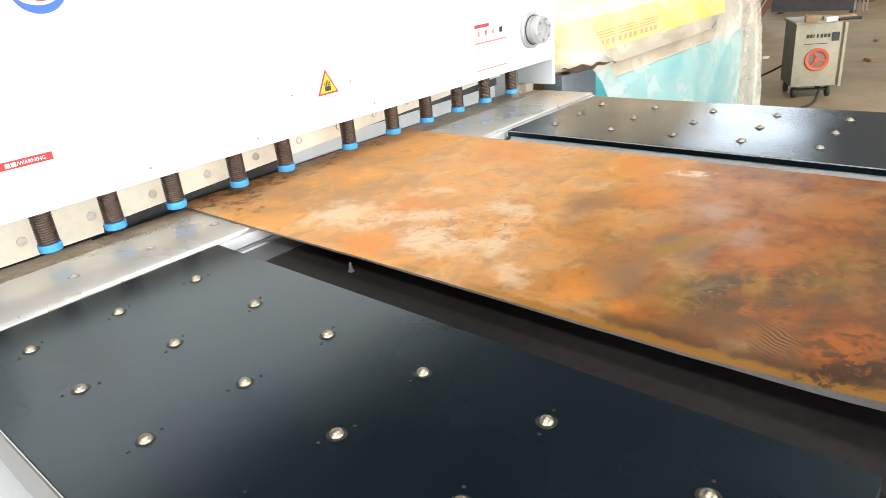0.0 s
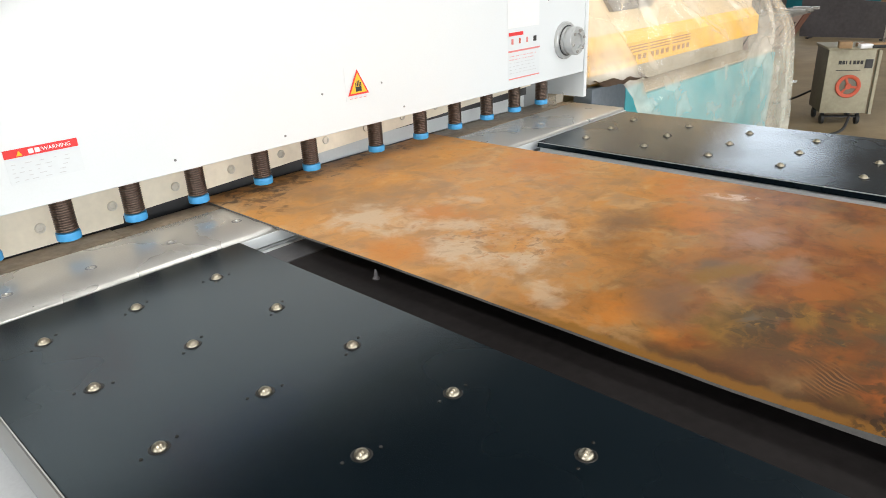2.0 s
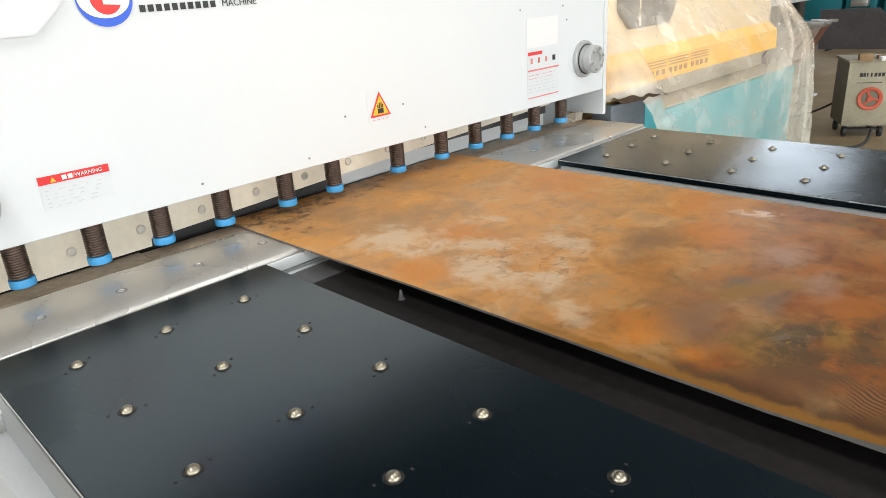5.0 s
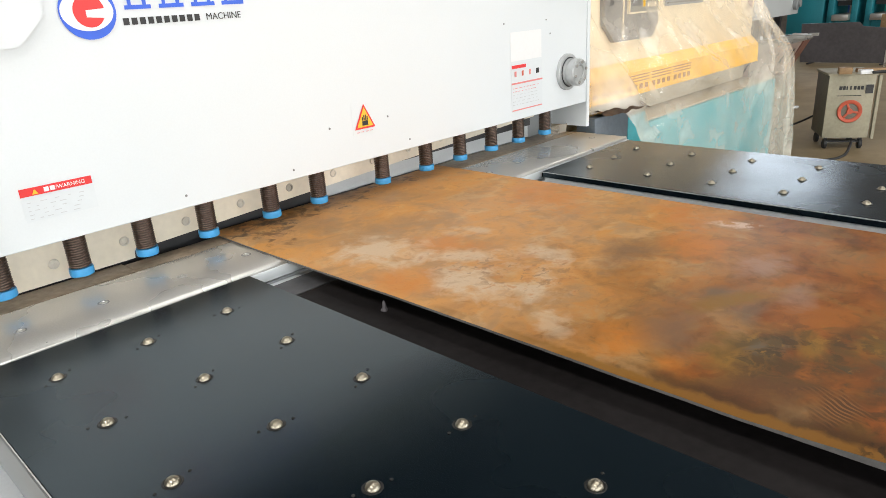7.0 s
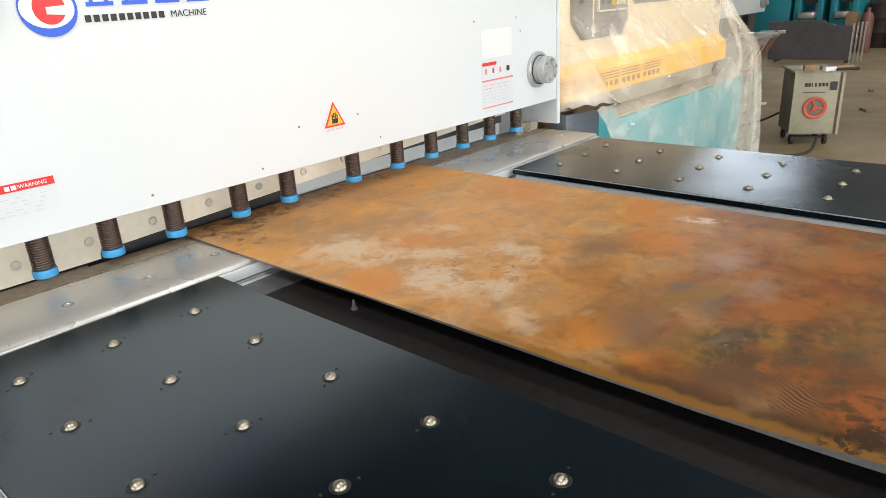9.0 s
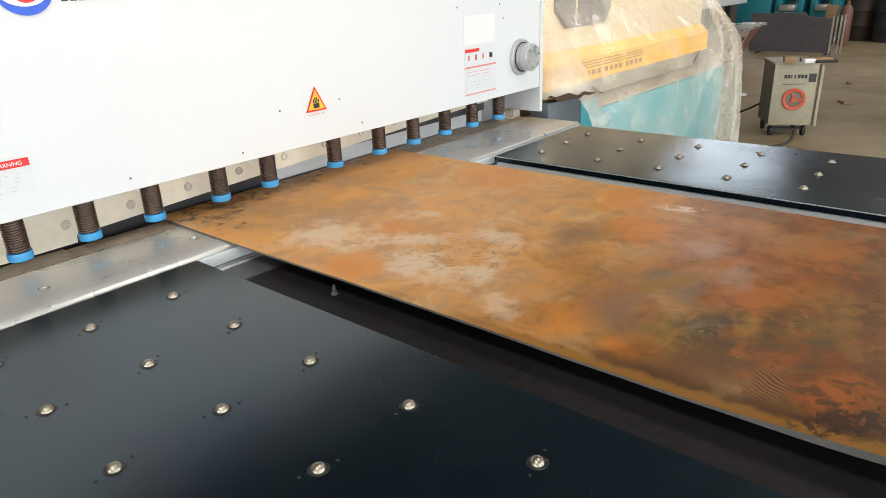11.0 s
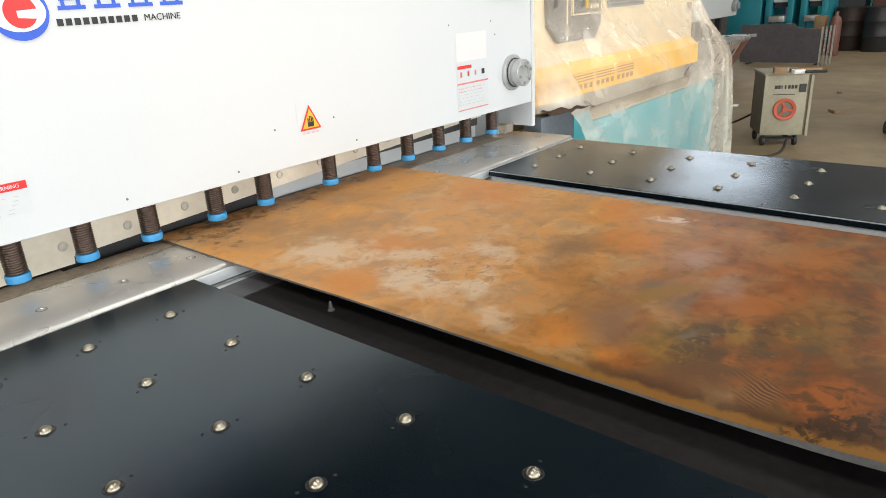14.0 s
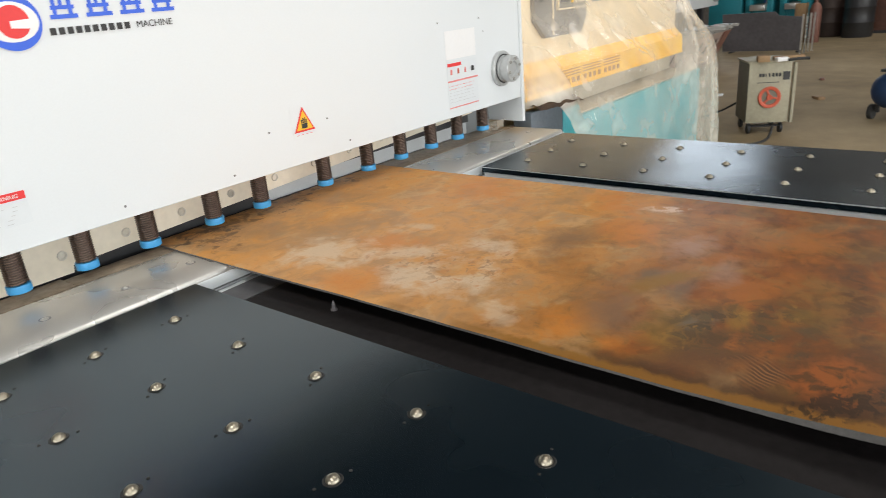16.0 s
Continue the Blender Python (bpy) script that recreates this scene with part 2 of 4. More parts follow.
def mesh_guard():
    m, n, l, b = nodes_of("yellow_guard_paint")
    b.inputs["Base Color"].default_value = (0.80, 0.42, 0.03, 1)
    b.inputs["Roughness"].default_value = 0.45
    v = coords(n)
    l.new(ramp(n, l, noise_node(n, l, v, 6.0), [(0.3, (0.88, 0.44, 0.015)), (0.7, (0.93, 0.54, 0.025))]), b.inputs["Base Color"])
    return m


def floor_material():
    m, n, l, b = nodes_of("worn_concrete")
    v = coords(n)
    large, mid, fine = noise_node(n, l, v, 0.5, 5.0, 0.6, 0.5), noise_node(n, l, v, 3.0, 6.0, 0.65), noise_node(n, l, v, 45.0, 4.0)
    base = ramp(n, l, maths(n, l, "ADD", maths(n, l, "MULTIPLY", large, 0.6), maths(n, l, "MULTIPLY", mid, 0.4)), [(0.30, (0.165, 0.120, 0.066)), (0.5, (0.30, 0.228, 0.132)), (0.68, (0.44, 0.345, 0.210))])
    base = mixc(n, l, maths(n, l, "MULTIPLY", fine, 0.30), base, (0.17, 0.13, 0.09))
    l.new(base, b.inputs["Base Color"])
    l.new(maths(n, l, "ADD", maths(n, l, "MULTIPLY", mid, 0.3), 0.55), b.inputs["Roughness"])
    b.inputs["Specular IOR Level"].default_value = 0.25
    bump(n, l, b, fine, 0.2, 0.003)
    return m


WHITE = plain("white_enamel", (0.725, 0.758, 0.775), 0.42, 0, 180, 0.02, 0.03, 1.5)
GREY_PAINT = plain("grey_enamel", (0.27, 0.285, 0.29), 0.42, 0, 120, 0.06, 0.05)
PALE_GREY = plain("pale_grey_paint", (0.62, 0.65, 0.66), 0.4, 0, 120, 0.05, 0.04)
BLACK_SHEET = plain("blackened_steel", (0.0012, 0.0042, 0.0070), 0.245, 0.0, 90, 0.20, 0.0, 1.8, 0.85)
BLACK_SHEET.node_tree.nodes["Principled BSDF"].inputs["Specular Tint"].default_value = (0.68, 0.89, 1.0, 1)
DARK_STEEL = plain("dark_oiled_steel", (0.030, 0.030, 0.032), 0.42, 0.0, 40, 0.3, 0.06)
GROUND_STEEL = plain("ground_steel", (0.58, 0.565, 0.53), 0.28, 0.62, 220, 0.10, 0.0, 3.0)
BRIGHT_STEEL = plain("bright_steel", (0.66, 0.67, 0.66), 0.36, 0.6, 150, 0.08, 0.05)
CHROME = plain("polished_ball_steel", (0.40, 0.36, 0.28), 0.37, 1.0, 80, 0.15, 0.0)
BALL_RIM = plain("ball_housing_steel", (0.045, 0.044, 0.042), 0.4, 0.6, 80, 0.3, 0.05)
BROWN_STRIP = plain("greased_steel_strip", (0.30, 0.225, 0.16), 0.40, 0.1, 45, 0.35, 0.1, 5.0, 0.4, (0.47, 0.37, 0.27))
BLADE = plain("cream_primer", (0.93, 0.845, 0.69), 0.40, 0.0, 40, 0.07, 0.08, 4.0)
BLADE_BOLT = plain("primed_bolt", (0.76, 0.71, 0.62), 0.35, 0.3, 60, 0.2, 0.05)
SPRING_STEEL = plain("rusty_spring_steel", (0.13, 0.090, 0.072), 0.30, 0.8, 70, 0.35, 0.1)
BLUE_RUBBER = plain("blue_polyurethane", (0.055, 0.33, 0.66), 0.4, 0.0, 60, 0.08, 0.04)
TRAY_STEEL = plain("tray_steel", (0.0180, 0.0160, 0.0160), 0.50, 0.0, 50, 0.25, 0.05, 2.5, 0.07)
TRAY_LIT = plain("lit_tray_steel", (0.085, 0.085, 0.090), 0.5, 0.0, 50, 0.2, 0.05, 2.5, 0.3)
RUST = rust_material()
SHEET_EDGE = plain("sheared_edge_steel", (0.135, 0.130, 0.125), 0.42, 0.3, 90, 0.3, 0.1)
FILM = plastic_film()
YELLOW = mesh_guard()
TEAL = plain("teal_enamel", (0.06, 0.36, 0.41), 0.45, 0.0, 60, 0.08, 0.04)
DARK_TEAL = plain("dark_teal_enamel", (0.02, 0.25, 0.31), 0.45, 0.0, 40, 0.15, 0.05)
CREAM = plain("cream_enamel", (0.84, 0.69, 0.46), 0.45, 0.0, 60, 0.05, 0.04)
FLOOR = floor_material()
WALL = plain("limewashed_wall", (0.42, 0.42, 0.38), 0.8, 0, 20, 0.15, 0.2, 0.8)
DARK_WALL = plain("grimy_wall", (0.33, 0.295, 0.265), 0.8, 0, 20, 0.3, 0.2, 0.6)
ROOF = plain("roof_sheeting", (0.034, 0.037, 0.042), 0.7, 0, 15, 0.15, 0.1, 0.6)
RED = plain("red_print", (0.75, 0.03, 0.03), 0.45, 0, 60, 0.05, 0.0)
DIAL_RED = plain("faded_red_paint", (0.55, 0.10, 0.05), 0.5, 0, 60, 0.15, 0.05)
YELLOW_PRINT = plain("yellow_print", (0.85, 0.50, 0.03), 0.45, 0, 60, 0.05, 0.0)
BLACK_PRINT = plain("black_print", (0.02, 0.02, 0.02), 0.5, 0, 60, 0.1, 0.0)
BLUE_PRINT = plain("blue_print", (0.03, 0.12, 0.70), 0.45, 0, 60, 0.05, 0.0)
PAPER = plain("white_sticker", (0.82, 0.82, 0.82), 0.35, 0, 60, 0.02, 0.0)
PANEL_GREY = plain("dark_panel_paint", (0.16, 0.145, 0.13), 0.45, 0, 60, 0.1, 0.05)
PINKISH = plain("pale_pink_primer", (0.46, 0.36, 0.32), 0.5, 0, 30, 0.15, 0.1)
TURQUOISE = plain("turquoise_enamel", (0.06, 0.42, 0.38), 0.45, 0, 40, 0.1, 0.05)
WELDER_PAINT = plain("dusty_olive_paint", (0.36, 0.33, 0.24), 0.55, 0, 30, 0.15, 0.1)
WELDER_SIDE = plain("dusty_shaded_olive", (0.17, 0.155, 0.12), 0.55, 0, 30, 0.2, 0.1)
RUBBER = plain("black_rubber", (0.022, 0.022, 0.022), 0.6, 0, 40, 0.3, 0.1)
WOOD = plain("rough_wood", (0.32, 0.20, 0.10), 0.65, 0, 30, 0.25, 0.2)
BROWN_PAINT = plain("red_oxide_primer", (0.22, 0.10, 0.075), 0.5, 0, 30, 0.2, 0.1)
DARK_GREY = plain("dark_grey_plate", (0.115, 0.106, 0.112), 0.5, 0.1, 20, 0.2, 0.1)
DARK_RED = plain("dark_red_paint", (0.105, 0.045, 0.030), 0.6, 0, 20, 0.3, 0.1)
COLUMN_BLUE = plain("blue_column_paint", (0.03, 0.11, 0.42), 0.5, 0, 30, 0.12, 0.05)
COMPRESSOR_BLUE = plain("deep_blue_enamel", (0.008, 0.030, 0.085), 0.5, 0, 30, 0.15, 0.05)
STICKER = plain("clear_backed_sticker", (0.70, 0.735, 0.755), 0.35, 0, 60, 0.02, 0.0)
PALE_RED = plain("pale_red_print", (0.74, 0.24, 0.22), 0.45, 0, 60, 0.08, 0.0)
PALE_PRINT = plain("faint_grey_print", (0.56, 0.57, 0.58), 0.5, 0, 60, 0.05, 0.0)
RIVET_GREY = plain("dull_rivet", (0.22, 0.22, 0.22), 0.4, 0.3, 60, 0.1, 0.0)
FLANGE_GREY = plain("satin_flange_paint", (0.46, 0.475, 0.475), 0.3, 0.25, 60, 0.1, 0.0)
BRIGHTENED_GREY = plain("brightened_grey_enamel", (0.62, 0.64, 0.66), 0.42, 0, 120, 0.06, 0.05)
RAG = plain("dusty_brown_cloth", (0.15, 0.10, 0.07), 0.8, 0, 40, 0.25, 0.3)
SLOT_SHADE = plain("shaded_slot_paint", (0.40, 0.19, 0.035), 0.6, 0, 40, 0.2, 0.1)
# cream enamel with the shade under the guard mixed into its colour
SHADED_CREAM = plain("shaded_cream_paint", (0.40, 0.355, 0.265), 0.55, 0, 30, 0.18, 0.1)
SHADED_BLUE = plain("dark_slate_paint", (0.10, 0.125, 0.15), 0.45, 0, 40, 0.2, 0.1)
DARK_BROWN = plain("dark_brown_paint", (0.035, 0.020, 0.015), 0.6, 0, 20, 0.3, 0.1)


# ---- mesh helpers ----
def box(bm, x0, x1, y0, y1, z0, z1, bevel=0.0, seg=2):
    r = bmesh.ops.create_cube(bm, size=1.0, matrix=Matrix.LocRotScale(((x0 + x1) / 2, (y0 + y1) / 2, (z0 + z1) / 2), None, (x1 - x0, y1 - y0, z1 - z0)))
    if bevel:
        edges = {e for v in r["verts"] for e in v.link_edges}
        bmesh.ops.bevel(bm, geom=list(edges), offset=bevel, segments=seg, affect="EDGES", profile=0.5)
    return r["verts"]


def cyl(bm, m, r0, r1, h, seg=24):
    """A cylinder or cone along the local z of m, from 0 to h."""
    bmesh.ops.create_cone(bm, cap_ends=True, segments=seg, radius1=r0, radius2=r1, depth=h, matrix=m @ Matrix.Translation((0, 0, h / 2)))


def lathe(bm, m, profile, seg=24):
    rings = []
    for r, z in profile:
        rings.append([bm.verts.new(m @ Vector((r * math.cos(2 * math.pi * k / seg), r * math.sin(2 * math.pi * k / seg), z))) for k in range(seg)])
    for a, c in zip(rings, rings[1:]):
        for k in range(seg):
            bm.faces.new((a[k], a[(k + 1) % seg], c[(k + 1) % seg], c[k]))
    bm.faces.new(rings[0][::-1])
    bm.faces.new(rings[-1])


def prism(bm, pts, axis, a, c):
    """A flat outline of points extruded from a to c along x, y or z."""
    def at(p, d):
        return {"x": (d, *p), "y": (p[0], d, p[1]), "z": (*p, d)}[axis]
    lo, hi = [bm.verts.new(at(p, a)) for p in pts], [bm.verts.new(at(p, c)) for p in pts]
    bm.faces.new(lo)
    bm.faces.new(hi[::-1])
    for k in range(len(pts)):
        bm.faces.new((lo[k - 1], lo[k], hi[k], hi[k - 1]))
    bmesh.ops.recalc_face_normals(bm, faces=bm.faces)


def tube(bm, pts, r, seg=8):
    """A round bar through the points."""
    pts = [Vector(p) for p in pts]
    rings, up = [], Vector((0, 0, 1))
    for i, p in enumerate(pts):
        d = (pts[min(i + 1, len(pts) - 1)] - pts[max(i - 1, 0)]).normalized()
        side = d.cross(up)
        side = side.normalized() if side.length > 1e-4 else Vector((1, 0, 0))
        top = side.cross(d)
        rings.append([bm.verts.new(p + r * (math.cos(2 * math.pi * k / seg) * side + math.sin(2 * math.pi * k / seg) * top)) for k in range(seg)])
    for a, c in zip(rings, rings[1:]):
        for k in range(seg):
            bm.faces.new((a[k], a[(k + 1) % seg], c[(k + 1) % seg], c[k]))
    bm.faces.new(rings[0][::-1])
    bm.faces.new(rings[-1])


def mesh_of(name, bm, material, smooth=35):
    me = bpy.data.meshes.new(name)
    bmesh.ops.recalc_face_normals(bm, faces=bm.faces)
    bm.to_mesh(me)
    bm.free()
    for mt in material if isinstance(material, (list, tuple)) else [material]:
        me.materials.append(mt)
    if smooth:
        me.shade_smooth()
        me.set_sharp_from_angle(angle=radians(smooth))
    return me


def part(name, bm, material, parent, label="", at=None):
    """One mesh object under a thing or under a part. bm: a bmesh, or a mesh that several parts share."""
    me = bm if isinstance(bm, bpy.types.Mesh) else mesh_of(name, bm, material)
    ob = new(name, me)
    ob.parent = parent
    if at is not None:
        ob.matrix_basis = at
    return tagged(ob, label)


def thing(name, label, category, at=None, group="", kind=""):
    ob = new(name)
    ob.empty_display_size = 0.1
    if at is not None:
        ob.matrix_basis = at
    return tagged(ob, label, category, group, kind)


def structure(name, bm, material, label="", category=""):
    return tagged(new(name, mesh_of(name, bm, material)), label, category, "", "structure")


def B(*args, **kw):
    bm = bmesh.new()
    box(bm, *args, **kw)
    return bm


def text_mesh(name, body, size, material, parent, at, label=""):
    c = bpy.data.curves.new(name, "FONT")
    c.body, c.size, c.extrude = body, size, 0.0004
    tmp = bpy.data.objects.new(name, c)
    me = bpy.data.meshes.new_from_object(tmp)
    bpy.data.objects.remove(tmp)
    me.materials.clear()
    me.materials.append(material)
    ob = new(name, me)
    ob.parent, ob.matrix_basis = parent, at
    return tagged(ob, label)


# ---- the hall ----
structure("floor", B(-14, 20, -8.0, 14, -0.2, 0), FLOOR, "worn stained concrete workshop floor", "floor")


def wall_with_openings(name, axis, at, thick, lo, hi, height, openings, mat, label):
    """A wall along x (axis x) or y with rectangular openings (a, b, z0, z1)."""
    bm = bmesh.new()
    def put(a, b, z0, z1):
        if b - a > 1e-3 and z1 - z0 > 1e-3:
            box(bm, a, b, at, at + thick, z0, z1) if axis == "x" else box(bm, at, at + thick, a, b, z0, z1)
    z0, z1 = openings[0][2], openings[0][3]
    put(lo, hi, 0, z0)
    put(lo, hi, z1, height)
    edge = lo
    for a, b, _, _ in openings:
        put(edge, a, z0, z1)
        edge = b
    put(edge, hi, z0, z1)
    return structure(name, bm, mat, label, "wall")


H = 7.2
# south and west walls stand out of view, assumed as holders of the window lamps
wall_with_openings("wall_south", "x", -8.25, 0.25, -14, 20, H, [(wx - 2.1, wx + 2.1, 0.2, 3.8) for wx in FRONT_WINDOWS], WALL, "limewashed workshop wall with tall windows")
wall_with_openings("wall_east", "y", 19.0, 0.25, -8, 14, H, [(wy - 2.1, wy + 2.1, 3.2, 6.0) for wy, _ in reversed(END_WINDOWS)], DARK_WALL, "grimy end wall with high windows")
structure("wall_north", B(-14, 20, 14, 14.25, 0, H), DARK_WALL, "grimy workshop wall", "wall")
wall_with_openings("wall_west", "y", -14.25, 0.25, -8, 14, H, [(wy - 1.3, wy + 1.3, 1.5, 4.5) for wy in WEST_WINDOWS], WALL, "limewashed workshop wall with windows")
# unseen roof, made nearly black to dim what the ball tables reflect
bm = bmesh.new()
xs = [-14] + [v for r in ADDED_ROOF_LIGHTS for v in (r - 0.8, r + 0.8)] + [20]
for a, b in zip(xs[::2], xs[1::2]):
    box(bm, a, b, -8.25, 14.25, H, H + 0.15)
for r in ADDED_ROOF_LIGHTS:
    box(bm, r - 0.8, r + 0.8, ROOF_Y + 2.5, 14.25, H, H + 0.15)
    box(bm, r - 0.8, r + 0.8, -8.25, ROOF_Y - 2.5, H, H + 0.15)
structure("ceiling", bm, ROOF, "unseen dark workshop roof added with openings for light", "ceiling")

# ---- the guillotine shear ----
FRONT, TOP, BED = 0.395, 1.566, 0.80
LEFT_END, RIGHT_END = -0.66, 2.262


def face(x, z, lift=0.0):
    return pose(x, FRONT - 0.0006 - lift, z, 90)


def foot_positions():
    return [-0.345, -0.158, 0.022, 0.214, 0.440, 0.632, 0.930, 1.165, 1.368, 1.575, 1.772, 1.980]


def spring_mesh():
    bm = bmesh.new()
    turns, r, z0, z1 = 19, 0.0252, 0.0235, 0.150
    tube(bm, [(r * math.cos(a), r * math.sin(a), z0 + (z1 - z0) * k / (turns * 14)) for k in range(turns * 14 + 1) for a in (2 * math.pi * k / 14,)], 0.0030, 6)
    return mesh_of("spring", bm, SPRING_STEEL, 60)


def build_shear():
    shear = thing("plate_shear", "white enamelled hydraulic guillotine shear standing on the workshop floor", "machine")
    # cover: a folded sheet with a return at its lower edge
    bm = bmesh.new()
    box(bm, LEFT_END, 2.236, FRONT, FRONT + 0.006, 0.955, TOP, 0.002, 1)
    box(bm, LEFT_END, 2.236, FRONT + 0.006, FRONT + 0.030, 0.955, 0.961)
    cover = part("front_cover", bm, WHITE, shear, "white enamelled front cover")
    for x, z in ((-0.33, 1.22), (0.135, 0.99), (0.50, 0.985), (0.66, 1.09), (0.92, 1.09), (1.60, 1.36), (1.90, 1.36), (1.02, 0.99), (1.93, 1.30)):
        bm = bmesh.new()
        cyl(bm, face(x, z), 0.0038, 0.0030, 0.002, 12)
        part("rivet", bm, RIVET_GREY, cover)
    # raised corner plates with a cut corner
    for name, pts in (("corner_plate", [(1.790, TOP), (1.790, 1.545), (1.880, 1.455), (2.236, 1.455), (2.236, TOP)]), ("corner_plate", [(-0.122, TOP), (-0.122, 1.484), (-0.189, 1.420), (LEFT_END, 1.420), (LEFT_END, TOP)])):
        bm = bmesh.new()
        prism(bm, pts, "y", FRONT - 0.014, FRONT - 0.001)
        part(name, bm, WHITE, shear, "raised white corner plate")
    # sides, top, and frame behind
    for x0, x1, name in ((2.238, RIGHT_END, "side_panel"), (LEFT_END - 0.024, LEFT_END - 0.001, "side_panel")):
        bm = bmesh.new()
        prism(bm, [(FRONT - 0.004, 0.832), (FRONT - 0.004, TOP), (1.45, TOP), (1.45, 0.02), (0.62, 0.02), (0.62, 0.832)], "x", x0, x1)
        part(name, bm, WHITE, shear)
    part("top_panel", B(LEFT_END, 2.237, FRONT + 0.007, 1.45, TOP - 0.01, TOP - 0.002), WHITE, shear)
    part("rear_panel", B(LEFT_END, 2.237, 1.43, 1.449, 0.02, TOP - 0.012), GREY_PAINT, shear)
    part("side_frame", B(2.03, 2.237, 0.60, 0.66, 0.02, 1.5), GREY_PAINT, shear, "grey inner side frame")
    part("side_frame", B(LEFT_END, LEFT_END + 0.1, 0.60, 0.66, 0.02, 1.5), GREY_PAINT, shear)
    # bed with a front bar, groove and ledge
    bed = part("bed", B(LEFT_END, 2.236, 0.172, 0.60, 0.30, 0.748), PALE_GREY, shear, "pale grey machine bed")
    part("foot_plate", B(LEFT_END, 2.236, 0.30, 1.40, 0.0, 0.30), GREY_PAINT, shear)
    part("worktable_bar", B(LEFT_END, 2.250, 0.168, 0.452, 0.752, BED, bevel=0.010, seg=4), GROUND_STEEL, shear, "ground steel worktable bar")
    part("bar_face", B(LEFT_END, 2.248, 0.162, 0.1675, 0.756, 0.787, bevel=0.001), WHITE, shear, "white painted front face of the bar")
    part("bed_ledge", B(LEFT_END, 2.236, 0.132, 0.1715, 0.690, 0.742, bevel=0.003), WHITE, shear, "white painted ledge")
    part("blade_seat", B(LEFT_END, -0.024, 0.457, 0.557, 0.752, BED - 0.002, bevel=0.002), BROWN_STRIP, shear, "brown greased lower blade seat")
    part("blade_seat", B(-0.0235, 0.60, 0.457, 0.540, 0.752, BED - 0.002, bevel=0.002), BROWN_STRIP, shear, "brown greased lower blade seat")
    part("blade_seat", B(0.602, 2.236, 0.457, 0.598, 0.752, BED - 0.002, bevel=0.002), BROWN_STRIP, shear, "brown greased lower blade seat")
    for x in (-0.56, -0.365, -0.175, 0.035, 0.235, 1.36, 1.55, 1.75, 1.945, 2.14):
        for y in (0.30,):
            bm = bmesh.new()
            lathe(bm, pose(x, y, BED - 0.001), [(0.0145, 0.0), (0.0145, 0.0016), (0.0125, 0.0018), (0.0105, 0.0012)], 18)
            s = part("countersunk_screw", bm, RIVET_GREY, shear)
            bm = bmesh.new()
            lathe(bm, pose(x, y, BED - 0.001), [(0.0098, 0.0), (0.0098, 0.0024), (0.0070, 0.0034), (0.0045, 0.0034), (0.0040, 0.0016)], 14)
            part("screw_head", bm, GROUND_STEEL, s)
    # upper blade, rising to the right, with its bolts; the beam behind
    bm = bmesh.new()
    prism(bm, [(LEFT_END + 0.02, 0.8005), (0.020, 0.802), (0.022, 0.824), (2.03, 0.905), (2.03, 1.10), (LEFT_END + 0.02, 1.10)], "y", 0.560, 0.585)
    blade = part("upper_blade", bm, BLADE, shear, "cream primed upper blade holder")
    for k in range(13):
        x = -0.583 + 0.194 * k
        bm = bmesh.new()
        lathe(bm, pose(x, 0.560, 0.861 + 0.042 * x, 90), [(0.0145, 0.0), (0.0145, 0.0012), (0.0125, 0.0045), (0.0085, 0.0045), (0.0075, 0.0012)], 16)
        part("blade_bolt", bm, BLADE_BOLT, blade)
    part("beam", B(0.70, 2.029, 0.60, 0.66, 0.80, 1.3), PALE_GREY, shear, "grey blade beam")
    # dark blocks stand in for the shade in the gap behind the blade
    part("gap_shade_block", B(LEFT_END + 0.02, 0.698, 0.60, 0.66, 0.70, 1.3), DARK_STEEL, shear)
    part("gap_shade_strip", B(LEFT_END + 0.02, 2.03, 0.586, 0.599, 0.86, 1.2), DARK_STEEL, shear)
    # hold-downs
    bm = bmesh.new()
    lathe(bm, Matrix(), [(0.020, 0.012), (0.020, 0.25)], 20)
    rod = mesh_of("hold_down", bm, DARK_STEEL)
    coil = spring_mesh()
    bm = bmesh.new()
    lathe(bm, Matrix(), [(0.026, 0.0), (0.0298, 0.0015), (0.0305, 0.004), (0.0305, 0.0185), (0.0295, 0.022), (0.022, 0.0225)], 28)
    foot = mesh_of("foot", bm, BLUE_RUBBER, 50)
    for x in foot_positions() + [-0.53]:
        h = part("hold_down", rod, None, shear, "spring hold-down with a blue foot", pose(x, 0.463, 0.834))
        part("spring", coil, None, h, "rusty coil spring", pose(0, 0, 0, 0, 0, 40 * x))
        part("foot", foot, None, h, "bright blue plastic foot")
    # hydraulic flange by the cover's edge
    for x, z, s in ((2.062, 1.118, 1.0), (-0.438, 1.072, 1.0)):
        bm = bmesh.new()
        lathe(bm, face(x, z), [(0.083 * s, 0.0), (0.083 * s, 0.014), (0.078 * s, 0.018), (0.062 * s, 0.018), (0.062 * s, 0.031), (0.056 * s, 0.034), (0.056 * s, 0.044), (0.062 * s, 0.047), (0.062 * s, 0.072), (0.058 * s, 0.076), (0.034 * s, 0.076), (0.032 * s, 0.068)], 32)
        fl = part("flange", bm, FLANGE_GREY, shear, "grey painted bearing flange")
        # dark ring paints the shade of the groove round the hub
        bm = bmesh.new()
        lathe(bm, face(x, z, 0.0185), [(0.068 * s, 0.0), (0.068 * s, 0.0012), (0.0605 * s, 0.0012), (0.0602 * s, 0.0)], 32)
        part("groove_shade", bm, DARK_STEEL, fl, "dark ring drawn for the shaded groove")
        for k in range(6):
            a = k * math.pi / 3 + 0.3
            bm = bmesh.new()
